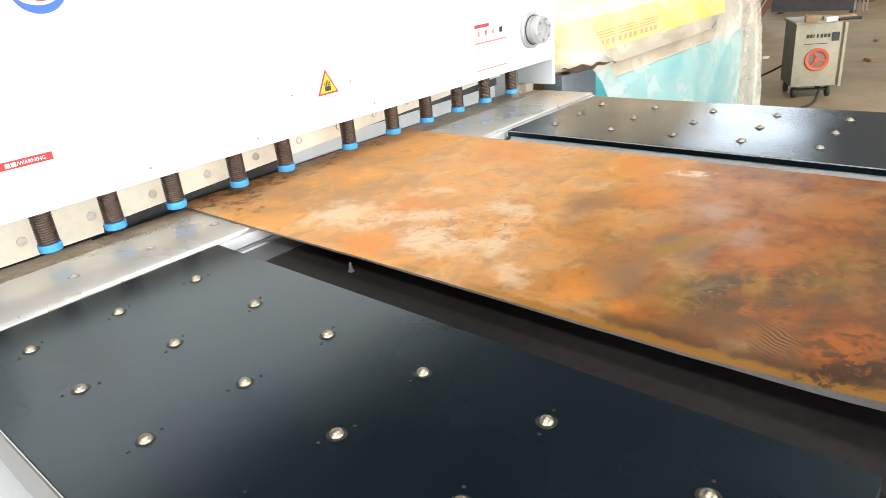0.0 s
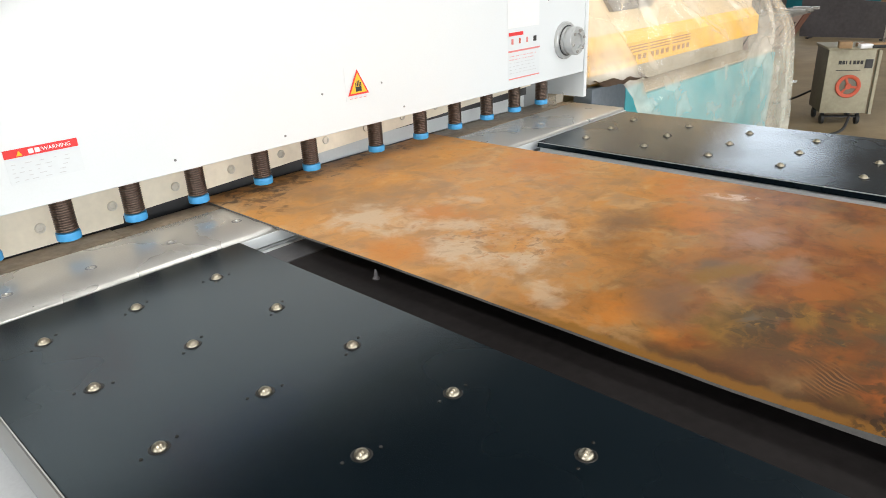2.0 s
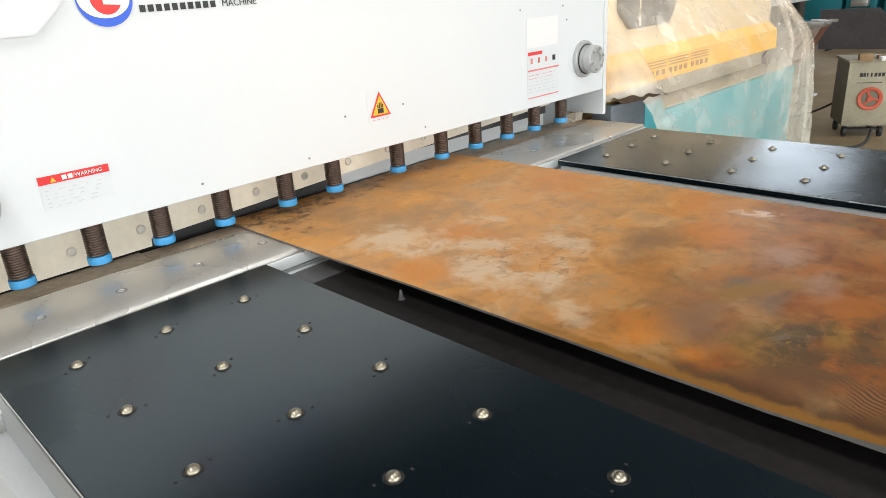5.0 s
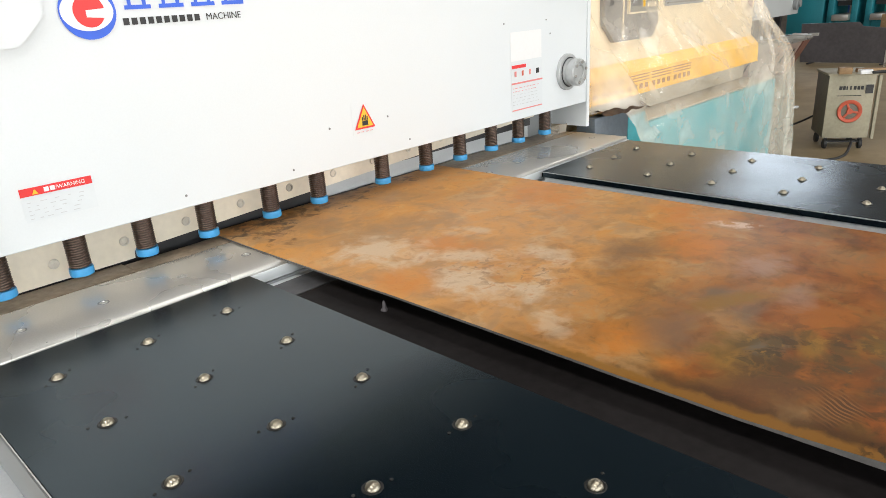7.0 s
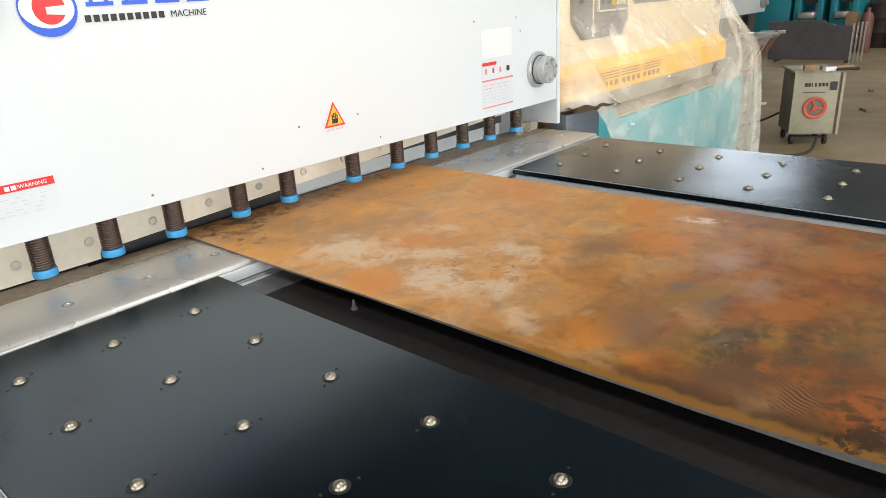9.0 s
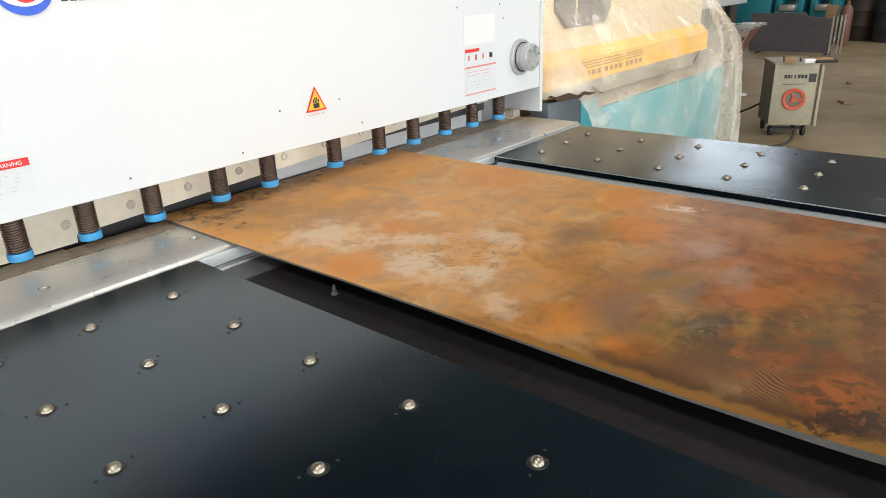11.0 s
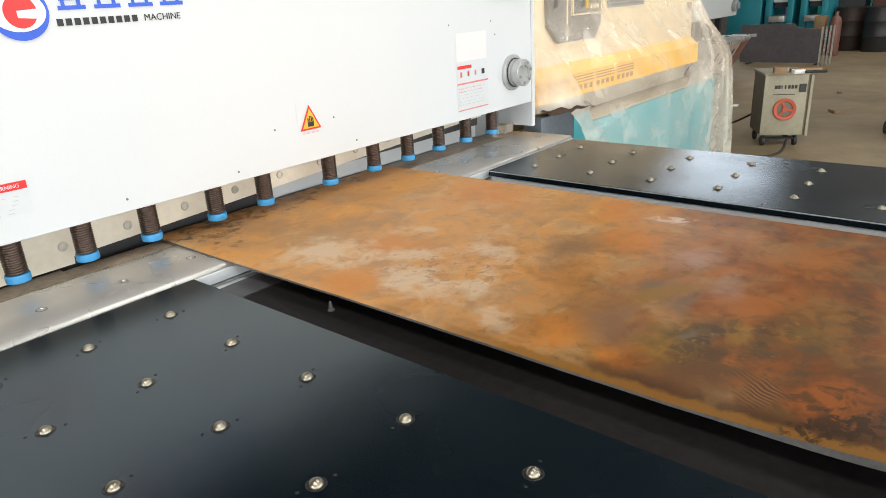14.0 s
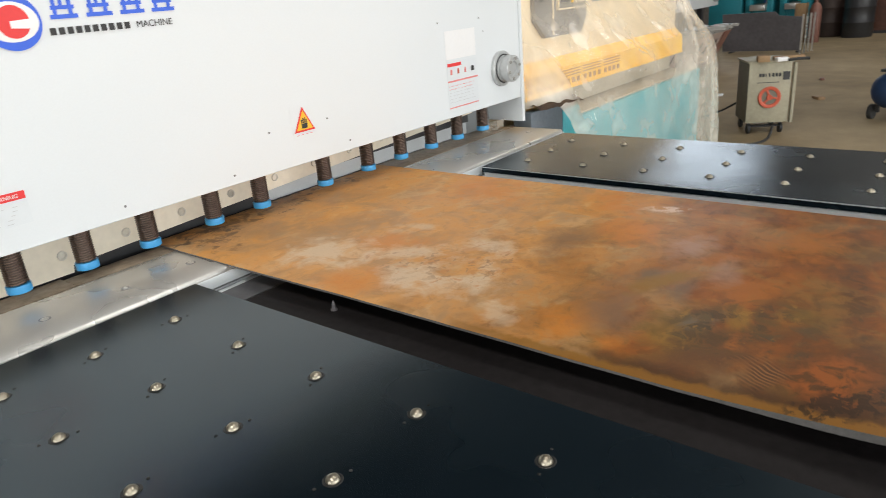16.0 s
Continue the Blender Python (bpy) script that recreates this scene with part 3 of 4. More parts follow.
            cyl(bm, face(x + 0.046 * math.cos(a), z + 0.046 * math.sin(a), 0.075), 0.007, 0.007, 0.007, 6)
            part("bolt", bm, GROUND_STEEL, fl)
    # crumpled clear tape at the end of the bed
    bm = bmesh.new()
    rng = random.Random(4)
    cols = [[bm.verts.new((2.03 + 0.022 * i, 0.50 + 0.018 * math.sin(2.1 * i) + rng.uniform(-0.008, 0.008), 0.80 + 0.045 * j + rng.uniform(-0.004, 0.004))) for j in range(2)] for i in range(10)]
    for a, c in zip(cols, cols[1:]):
        bm.faces.new((a[0], c[0], c[1], a[1]))
    part("clear_curtain", bm, FILM, shear, "crumpled strip of clear film")
    return shear


def bar(parent, name, x, z, w, h, mat, lift=0.0015, label=""):
    y = FRONT - 0.0006 - lift
    return part(name, B(x, x + w, y - 0.0005, y, z, z + h), mat, parent, label)


def stickers(shear):
    rng = random.Random(11)
    # red-headed warning sticker
    s = bar(shear, "warning_sticker", -0.268, 1.020, 0.168, 0.079, STICKER, 0.0001, "white warning sticker with a red heading")
    bar(s, "heading", -0.268, 1.0825, 0.166, 0.0200, RED, 0.0016)
    text_mesh("lettering", "/WARNING", 0.0135, PAPER, s, face(-0.188, 1.0878, 0.0026))
    for k in range(2):
        bar(s, "print_bar", -0.214 + 0.014 * k, 1.0868, 0.011, 0.011, PAPER, 0.0024)
    bm = bmesh.new()
    prism(bm, [(-0.242, 1.0858), (-0.228, 1.0858), (-0.235, 1.0985)], "y", FRONT - 0.0052, FRONT - 0.0044)
    part("triangle", bm, YELLOW_PRINT, s)
    for k in range(5):
        x = -0.258
        while x < -0.125:
            w = rng.uniform(0.004, 0.016)
            bar(s, "print_bar", x, 1.066 - 0.010 * k, w, 0.0016, PALE_PRINT, 0.0018)
            x += w + rng.uniform(0.008, 0.03)
    # hand-hazard triangle
    t = bar(shear, "hazard_sticker", 0.757, 1.050, 0.106, 0.110, WHITE, 0.0002, "clear sticker with a red and yellow hazard triangle")
    for name, pts, mat, d in (("border", [(0.764, 1.066), (0.856, 1.066), (0.810, 1.150)], RED, 0.0016), ("field", [(0.774, 1.072), (0.846, 1.072), (0.810, 1.138)], YELLOW_PRINT, 0.0024)):
        bm = bmesh.new()
        prism(bm, pts, "y", FRONT - 0.0028 - d, FRONT - 0.0022 - d)
        part(name, bm, mat, t)
    bar(t, "pictogram", 0.797, 1.077, 0.026, 0.016, BLACK_PRINT, 0.0050)
    for k in range(4):
        bar(t, "pictogram", 0.797 + 0.0072 * k, 1.094, 0.0045, 0.013 + 0.006 * (k in (1, 2)), BLACK_PRINT, 0.0050)
    for k in range(4):
        bar(t, "print_bar", 0.772 + 0.02 * k, 1.0545, 0.012, 0.0022, PALE_RED, 0.0018)
    # blank plate and the instruction sticker under it
    bar(shear, "blank_plate", 1.640, 1.205, 0.222, 0.118, PAPER, 0.0003, "blank white plate")
    s = bar(shear, "instruction_sticker", 1.640, 0.990, 0.226, 0.206, STICKER, 0.0003, "white instruction sticker with red lines")
    bar(s, "heading", 1.644, 1.174, 0.100, 0.014, RED, 0.0018)
    for k, (w, mat) in enumerate(((0.014, PALE_RED), (0.012, DIAL_RED), (0.012, PALE_RED), (0.022, BLACK_PRINT))):
        bar(s, "pictogram", 1.662 + 0.052 * k, 1.140, w, 0.022, mat, 0.0018)
    bar(s, "red_line", 1.640, 1.108, 0.226, 0.007, PALE_RED, 0.0018)
    bar(s, "red_line", 1.642, 0.995, 0.220, 0.005, PALE_RED, 0.0018)
    for k in range(6):
        x = 1.648
        while x < 1.83:
            w = rng.uniform(0.006, 0.022)
            bar(s, "print_bar", x, 1.090 - 0.014 * k, w, 0.0024, PALE_RED if k < 2 else PALE_PRINT, 0.0018)
            x += w + rng.uniform(0.004, 0.02)
    # maker's emblem as plain shapes: red disc, blue swoosh, bars for the characters
    cx, cz, n = -0.018, 1.490, 36

    def oval(rx, rz):
        return [(cx + rx * math.cos(2 * math.pi * k / n), cz + rz * math.sin(2 * math.pi * k / n)) for k in range(n)]

    bm = bmesh.new()
    prism(bm, oval(0.067, 0.065), "y", FRONT - 0.0034, FRONT - 0.0028)
    e = part("emblem", bm, BLUE_PRINT, shear, "red and blue printed emblem")
    for nm, rx, rz, dx, dz, mat, y in (("ring_gap", 0.062, 0.046, -0.002, 0.001, PAPER, 0.0042), ("disc", 0.037, 0.038, 0.002, 0.001, RED, 0.0050)):
        bm = bmesh.new()
        prism(bm, [(px + dx, pz + dz) for px, pz in oval(rx, rz)], "y", FRONT - y - 0.0006, FRONT - y)
        part(nm, bm, mat, e)
    bm = bmesh.new()
    prism(bm, [(cx - 0.006, cz - 0.013), (cx + 0.040, cz - 0.017), (cx + 0.040, cz + 0.006), (cx - 0.006, cz + 0.003)], "y", FRONT - 0.0064, FRONT - 0.0058)
    part("notch", bm, PAPER, e)
    for k in range(4):
        x = 0.068 + 0.090 * k
        for dx, dz, w, h in ((0.004, 0.0, 0.076, 0.010), (0.010, 0.022, 0.064, 0.009), (0.004, 0.046, 0.074, 0.009), (0.014, 0.010, 0.010, 0.056), (0.056, 0.010, 0.011, 0.062), (0.034, 0.031, 0.009, 0.040)):
            bar(e, "print_bar", x + dx * 0.9, 1.490 + dz, w * 0.9, h, BLUE_PRINT, 0.0012 if w > h else 0.0019)
    for k in range(10):
        bar(e, "print_bar", 0.062 + 0.0214 * k, 1.453, 0.015, 0.017, BLACK_PRINT, 0.0012)
    text_mesh("lettering", "MACHINE", 0.0245, BLACK_PRINT, e, face(0.288, 1.4535, 0.0012))
    # size marking on the corner plate
    for k, ch in enumerate("4X2500"):
        text_mesh("lettering", ch, 0.082, BLUE_PRINT, shear, pose(1.862 + 0.050 * k, FRONT - 0.0155, 1.478, 90))


# ---- ball tables ----
def ball_meshes():
    bm = bmesh.new()
    lathe(bm, Matrix(), [(0.0168, 0.0), (0.0168, 0.0006), (0.0160, 0.0010), (0.0142, 0.0010), (0.0128, 0.0003)], 24)
    ring = mesh_of("housing", bm, BALL_RIM, 40)
    bm = bmesh.new()
    bmesh.ops.create_uvsphere(bm, u_segments=20, v_segments=12, radius=0.0122, matrix=Matrix.Translation((0, 0, -0.0042)))
    ball = mesh_of("ball", bm, CHROME, 80)
    bm = bmesh.new()
    lathe(bm, Matrix(), [(0.0030, 0.0), (0.0030, 0.0009), (0.0018, 0.0012)], 10)
    return ring, ball, mesh_of("screw", bm, BALL_RIM, 40)


RING, BALL, SCREW = ball_meshes()


def ball_table(x0, x1, y0, y1, xs_, ys_, label, seed, drift={}):
    """A black sheet with a folded lip on a grey welded frame, set with steel balls."""
    rng = random.Random(seed)
    t = thing("ball_table", label, "table", None, "ball tables before the shear")
    z = 0.793
    bm = bmesh.new()
    box(bm, x0, x1, y0, y1, z - 0.004, z, 0.0015, 1)
    box(bm, x0, x0 + 0.004, y0, y1, z - 0.022, z - 0.0035)
    box(bm, x1 - 0.004, x1, y0, y1, z - 0.022, z - 0.0035)
    box(bm, x0, x1, y1 - 0.004, y1, z - 0.022, z - 0.0035)
    box(bm, x0, x1, y0, y0 + 0.004, z - 0.022, z - 0.0035)
    part("tabletop", bm, BLACK_SHEET, t, "satin black steel top sheet")
    part("worn_edge", B(x0 - 0.0016, x0 - 0.0002, y0 + 0.002, y1 - 0.002, z - 0.0035, z - 0.0005), BRIGHT_STEEL, t, "bright worn edge")
    # near rails coloured darker and far rails lighter, for the light each gets
    for nm, a in (("side_rail", (x0 + 0.0045, x0 + 0.012, y0 + 0.01, y1 - 0.01)), ("side_rail", (x1 - 0.012, x1 - 0.005, y0 + 0.01, y1 - 0.01))):
        part(nm, B(*a, 0.640, z - 0.005), BRIGHTENED_GREY if x0 > 1 else GREY_PAINT, t, "grey painted channel rail")
    for xa, xb in ((x0 - 0.045, x0 + 0.0045), (x1 - 0.060, x1 - 0.0125)):
        part("flange_strip", B(xa, xb, y0 + 0.01, y1 - 0.01, 0.632, 0.640, bevel=0.001), BRIGHTENED_GREY, t)
    part("end_rail", B(x0 + 0.013, x1 - 0.013, y1 - 0.020, y1 - 0.012, 0.640, z - 0.005), GREY_PAINT, t)
    part("end_rail", B(x0 + 0.013, x1 - 0.013, y0 + 0.012, y0 + 0.020, 0.640, z - 0.005), GREY_PAINT, t)
    for lx in (x0 + 0.06, x1 - 0.06):
        for ly in (y0 + 0.10, y1 - 0.10):
            part("leg", B(lx - 0.025, lx + 0.025, ly - 0.025, ly + 0.025, 0.0, 0.640, bevel=0.003), GREY_PAINT, t)
    for x in xs_:
        for y in ys_:
            u = part("ball_unit", RING, None, t, "steel ball transfer unit", pose(x + drift.get((x, y), 0.0), y, z, 0, 0, rng.uniform(-25, 35)))
            part("ball", BALL, None, u, "", pose(0, 0, 0.0025))
            for s in (-1, 1):
                part("screw", SCREW, None, u, "", pose(0.031 * s, 0.004 * s, 0))
    return t


def rusty_sheet():
    bm = bmesh.new()
    nx, ny = 24, 72
    x0, x1, y0, y1 = 0.270, 1.330, -1.95, 0.570
    def at(i, j, z):
        x, y = x0 + (x1 - x0) * i / nx, y0 + (y1 - y0) * j / ny
        ex = 0.0015 * noise.noise((x * 9, y * 9, 3.0)) * (i in (0, nx) or j in (0, ny))
        return bm.verts.new((x + ex, y, z))
    def ease(a, b, u):
        u = min(1.0, max(0.0, (u - a) / (b - a)))
        return u * u * (3 - 2 * u)
    def height(i, j):
        """The sheet lies flat on the bed; its rise and upturned free corner are shaped to fit the camera's view, where
        the lens bows straight edges.
        """
        x, y = x0 + (x1 - x0) * i / nx, y0 + (y1 - y0) * j / ny
        corner = 1 - ease(0.30, 0.75, x)
        return 0.8065 + 0.0060 * ease(0.25, -0.45, y) * (0.4 + 0.6 * corner) + 0.085 * corner * max(0.0, -1.10 - y) ** 1.35
    top = [[at(i, j, height(i, j)) for j in range(ny + 1)] for i in range(nx + 1)]
    # the edge thickens near the free corner to fit the camera's view
    low = [[bm.verts.new(top[i][j].co - Vector((0, 0, 0.0055 + 0.0085 * (1 - ease(0.27, 0.40, top[i][j].co.x)) * ease(-1.12, -1.38, top[i][j].co.y)))) for j in range(ny + 1)] for i in range(nx + 1)]
    for i in range(nx):
        for j in range(ny):
            bm.faces.new((top[i][j], top[i + 1][j], top[i + 1][j + 1], top[i][j + 1]))
            bm.faces.new((low[i][j + 1], low[i + 1][j + 1], low[i + 1][j], low[i][j]))
    rim = [(i, 0) for i in range(nx)] + [(nx, j) for j in range(ny)] + [(i, ny) for i in range(nx, 0, -1)] + [(0, j) for j in range(ny, 0, -1)]
    for (a, b), (c, d) in zip(rim, rim[1:] + rim[:1]):
        f = bm.faces.new((low[a][b], low[c][d], top[c][d], top[a][b]))
        f.material_index = 1
    ob = new("steel_sheet", mesh_of("steel_sheet", bm, [RUST, SHEET_EDGE], 20))
    return tagged(ob, "rusty orange-brown steel sheet lying across the shear's bed", "sheet metal")


def middle_support():
    """What carries the sheet between the ball tables: a dark plate on legs, with a pin beside it."""
    t = thing("sheet_support", "dark steel support frame under the rusty sheet", "support")
    part("support_plate", B(0.520, 1.140, -1.80, 0.120, 0.770, 0.8005, bevel=0.002), DARK_STEEL, t)
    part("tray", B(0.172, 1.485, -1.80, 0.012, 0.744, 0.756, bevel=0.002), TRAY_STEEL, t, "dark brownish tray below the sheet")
    # rear strip repeats the tray's steel in a lighter tone, its light painted in
    part("tray_rear", B(0.172, 1.485, 0.026, 0.130, 0.740, 0.752, bevel=0.002), TRAY_LIT, t, "rear strip of the tray, coloured lighter for its brighter light")
    for lx in (0.58, 1.08):
        for ly in (-1.6, -0.1):
            part("leg", B(lx - 0.03, lx + 0.03, ly - 0.03, ly + 0.03, 0, 0.743), DARK_STEEL, t)
            part("spacer", B(lx - 0.03, lx + 0.03, ly - 0.03, ly + 0.03, 0.757, 0.769), DARK_STEEL, t)
    bm = bmesh.new()
    lathe(bm, pose(0.280, -0.249, 0.756), [(0.009, 0), (0.009, 0.003), (0.006, 0.006), (0.0035, 0.022), (0.002, 0.026)], 16)
    part("pin", bm, DARK_GREY, t, "pale pointed steel pin")
    return t


# ---- the wrapped machine beside the shear ----
WRAPPED = pose(0.1035, 0.2115, -0.2175) @ Matrix.Scale(1.15, 4)
def wrapped_machine():
    m = thing("wrapped_shear", "yellow, cream and teal shear wrapped in clear film", "machine", WRAPPED)
    x0, x1, y = 1.905, 4.46, 0.42
    xp = 2.05  # where the table end begins
    part("body", B(x0, x1, y, 1.6, 1.095, 1.545, bevel=0.008), CREAM, m, "cream enamelled upper body")
    bm = bmesh.new()
    prism(bm, [(y - 0.060, 0.930), (y - 0.056, 1.050), (y - 0.001, 1.102), (y - 0.001, 0.930)], "x", x0, x1)
    guard = part("guard", bm, YELLOW, m, "yellow perforated finger guard")
    part("lip", B(x0, x1 - 0.004, y - 0.066, y - 0.0605, 0.930, 0.938), YELLOW, guard)
    # clusters of slits over a row of square sight holes, their shade drawn as brown strips
    for c in range(5):
        for k in range(4):
            x = x0 + 0.16 + 0.265 * c + 0.060 * k
            for r in range(3):
                part("slot", B(x - 0.004, x + 0.050, y - 0.0600, y - 0.0560, 0.996 + 0.0150 * r, 1.0015 + 0.0150 * r), SLOT_SHADE, guard)
            part("sight_hole", B(x + 0.004, x + 0.034, y - 0.0625, y - 0.0580, 0.956, 0.982), SLOT_SHADE, guard)
    part("table", B(x0, x1, y - 0.155, y + 0.09, 0.80, 0.812, bevel=0.002), SHADED_CREAM, m, "table in cream toned down to grey-beige for shade")
    bm = bmesh.new()
    grid = [[bm.verts.new((xp + 0.01 + 0.021 * i, y - 0.260 + 0.021 * j, 0.927 + 0.016 * noise.noise((i * 0.35, j * 0.5, 2.0)) + (0.012 - 0.0045 * abs(j - 3)) - 0.0006 * i)) for j in range(7)] for i in range(20)]
    for a, c in zip(grid, grid[1:]):
        for j in range(6):
            bm.faces.new((a[j], c[j], c[j + 1], a[j + 1]))
    bmesh.ops.solidify(bm, geom=list(bm.faces), thickness=0.028)
    part("rag", bm, RAG, m, "brown dusty cloth on the table")
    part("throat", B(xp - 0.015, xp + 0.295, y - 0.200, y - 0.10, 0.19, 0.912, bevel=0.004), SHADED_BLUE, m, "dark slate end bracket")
    part("side_box", B(xp + 0.300, xp + 0.475, y - 0.20, y - 0.175, 0.70, 0.872, bevel=0.004), TEAL, m, "small teal box beside the bracket")
    part("base", B(xp + 0.300, x1 + 0.09, y - 0.17, 1.5, 0.1895, 0.798, bevel=0.006), TEAL, m, "teal enamelled base")
    # the rear beam's colour carries the shade cast by the guard
    part("rear", B(x0, x1, y + 0.03, 1.5, 0.813, 1.094), SHADED_CREAM, m, "rear beam in cream toned down to grey-beige for shade")
    # control panel: a dark plate with cut lower corners, a pale fold and a framed display
    bm = bmesh.new()
    prism(bm, [(2.385, 1.500), (2.955, 1.500), (2.965, 1.290), (2.900, 1.212), (2.500, 1.212), (2.400, 1.300)], "y", y - 0.026, y - 0.002)
    p = part("control_panel", bm, PANEL_GREY, m, "dark grey-brown control panel")
    part("fold", B(2.572, 2.582, y - 0.031, y - 0.0265, 1.222, 1.495), CREAM, p)
    d = part("display", B(2.625, 2.935, y - 0.034, y - 0.0265, 1.350, 1.460), WELDER_SIDE, p, "framed display")
    for za, zb in ((1.342, 1.3495), (1.4605, 1.468)):
        part("frame_bar", B(2.617, 2.943, y - 0.040, y - 0.0265, za, zb), CREAM, d)
    for xa in (2.617, 2.9355):
        part("frame_bar", B(xa, xa + 0.0075, y - 0.0405, y - 0.0265, 1.3497, 1.4603), CREAM, d)
    part("screen", B(2.650, 2.745, y - 0.038, y - 0.0345, 1.380, 1.445), DARK_STEEL, d)
    part("key", B(2.765, 2.785, y - 0.040, y - 0.0345, 1.372, 1.450), YELLOW_PRINT, d)
    for k in range(3):
        part("key", B(2.815 + 0.036 * k, 2.835 + 0.036 * k, y - 0.040, y - 0.0345, 1.370, 1.392), CREAM, d)
    plate = part("nameplate", B(3.085, 3.585, y - 0.008, y - 0.002, 1.362, 1.458), GREY_PAINT, m, "grey louvred plate")
    for k in range(4):
        part("louvre", B(3.105, 3.565, y - 0.014, y - 0.0085, 1.374 + 0.020 * k, 1.382 + 0.020 * k), PANEL_GREY, plate)
    part("vent", B(4.34, 4.41, y - 0.008, y - 0.002, 1.285, 1.345), PINKISH, m)
    return m


def film_wrap():
    """The film hangs from the machine's top over its front and its far end, in folds."""
    wrap = thing("film_wrap", "creased clear polythene film draped over a machine", "plastic film", WRAPPED)

    def drape(name, s0, s1, nu, label):
        bm = bmesh.new()
        nv = 70
        cols = []
        for i in range(nu + 1):
            s = s0 + (s1 - s0) * i / nu
            col = []
            for j in range(nv + 1):
                hem = min(1.0, max(0.0, (s - 0.24) / 0.46))
                z = 1.57 - (0.62 + 0.76 * hem * hem * (3 - 2 * hem)) * j / nv
                u = min(1.0, max(0.0, (1.40 - z) / 0.46))
                near = min(1.0, max(0.0, s / 0.75))
                out = 0.035 + (0.105 + 0.16 * near * near * (3 - 2 * near)) * u * u * (3 - 2 * u) + 0.05 * max(0.0, 1.1 - z)
                if s < 0:
                    px, py = 1.888 + 0.012 * math.sin(9 * s), 0.42 - out - s
                elif s < 2.05:
                    px, py = 1.888 + s * 1.2400, 0.42 - out
                else:
                    a = (s - 2.05) / 0.70 * math.pi / 2
                    far_out = 0.03 + 0.16 * min(1.0, max(0.0, (1.50 - z) / 0.60)) ** 0.8 * (1 - 0.25 * min(1.0, max(0.0, (0.70 - z) / 0.50)))
                    px, py = 4.430 + far_out * math.sin(a), 0.42 - out * math.cos(a)
                fold = 0.026 * noise.noise((s * 2.2, z * 1.3, 0.0)) + 0.006 * noise.noise((s * 6.0 + z * 4.0, z * 5.0, 5.0)) + 0.002 * noise.noise((s * 14.0, z * 11.0, 9.0))
                for rs, rz, lean, wide, high in ((0.10, 1.2, 0.10, 0.022, 0.030), (0.28, 1.3, -0.35, 0.020, 0.022), (0.62, 1.35, 0.50, 0.016, 0.016), (1.05, 0.98, 2.6, 0.030, 0.020), (1.22, 0.9, -0.9, 0.020, 0.014), (1.50, 0.75, 1.1, 0.022, 0.016), (1.70, 0.8, -0.6, 0.020, 0.018), (1.86, 0.9, 0.25, 0.018, 0.024), (1.97, 1.1, 0.15, 0.016, 0.022)):
                    fold += 0.6 * high * math.exp(-(((s - rs) - lean * (z - rz)) / wide) ** 2 - ((z - rz) / 0.55) ** 2)
                fold += 0.034 * math.exp(-((z - 0.985 + 0.12 * (s - 0.90)) / 0.014) ** 2 - ((s - 0.90) / 0.10) ** 2) * (1 + 0.25 * math.sin(55 * s))
                fold += 0.030 * max(0.0, s - 1.72) * math.sin(s * 24 + 1.6 * z)
                col.append(bm.verts.new((px + fold * 0.6, py - fold * 1.4, z + 0.05 * noise.noise((s * 3.0, 0, 7.0)) * (j == nv))))
            cols.append(col)
        for a, c in zip(cols, cols[1:]):
            for j in range(nv):
                bm.faces.new((a[j], c[j], c[j + 1], a[j + 1]))
        part(name, mesh_of(name, bm, FILM, 180), None, wrap, label).visible_shadow = False

    drape("side_drape", -0.75, 0.0, 40, "bright crumpled film at the near end")
    drape("front_drape", 0.0, 2.05, 210, "milky creased film hanging down the front")
    drape("end_drape", 2.05, 2.75, 50, "folds of film gathered at the end")
    bm = bmesh.new()
    box(bm, 1.90, 4.45, 0.385, 1.6, 1.564, 1.567)
    part("top_drape", bm, FILM, wrap).visible_shadow = False
    return wrap


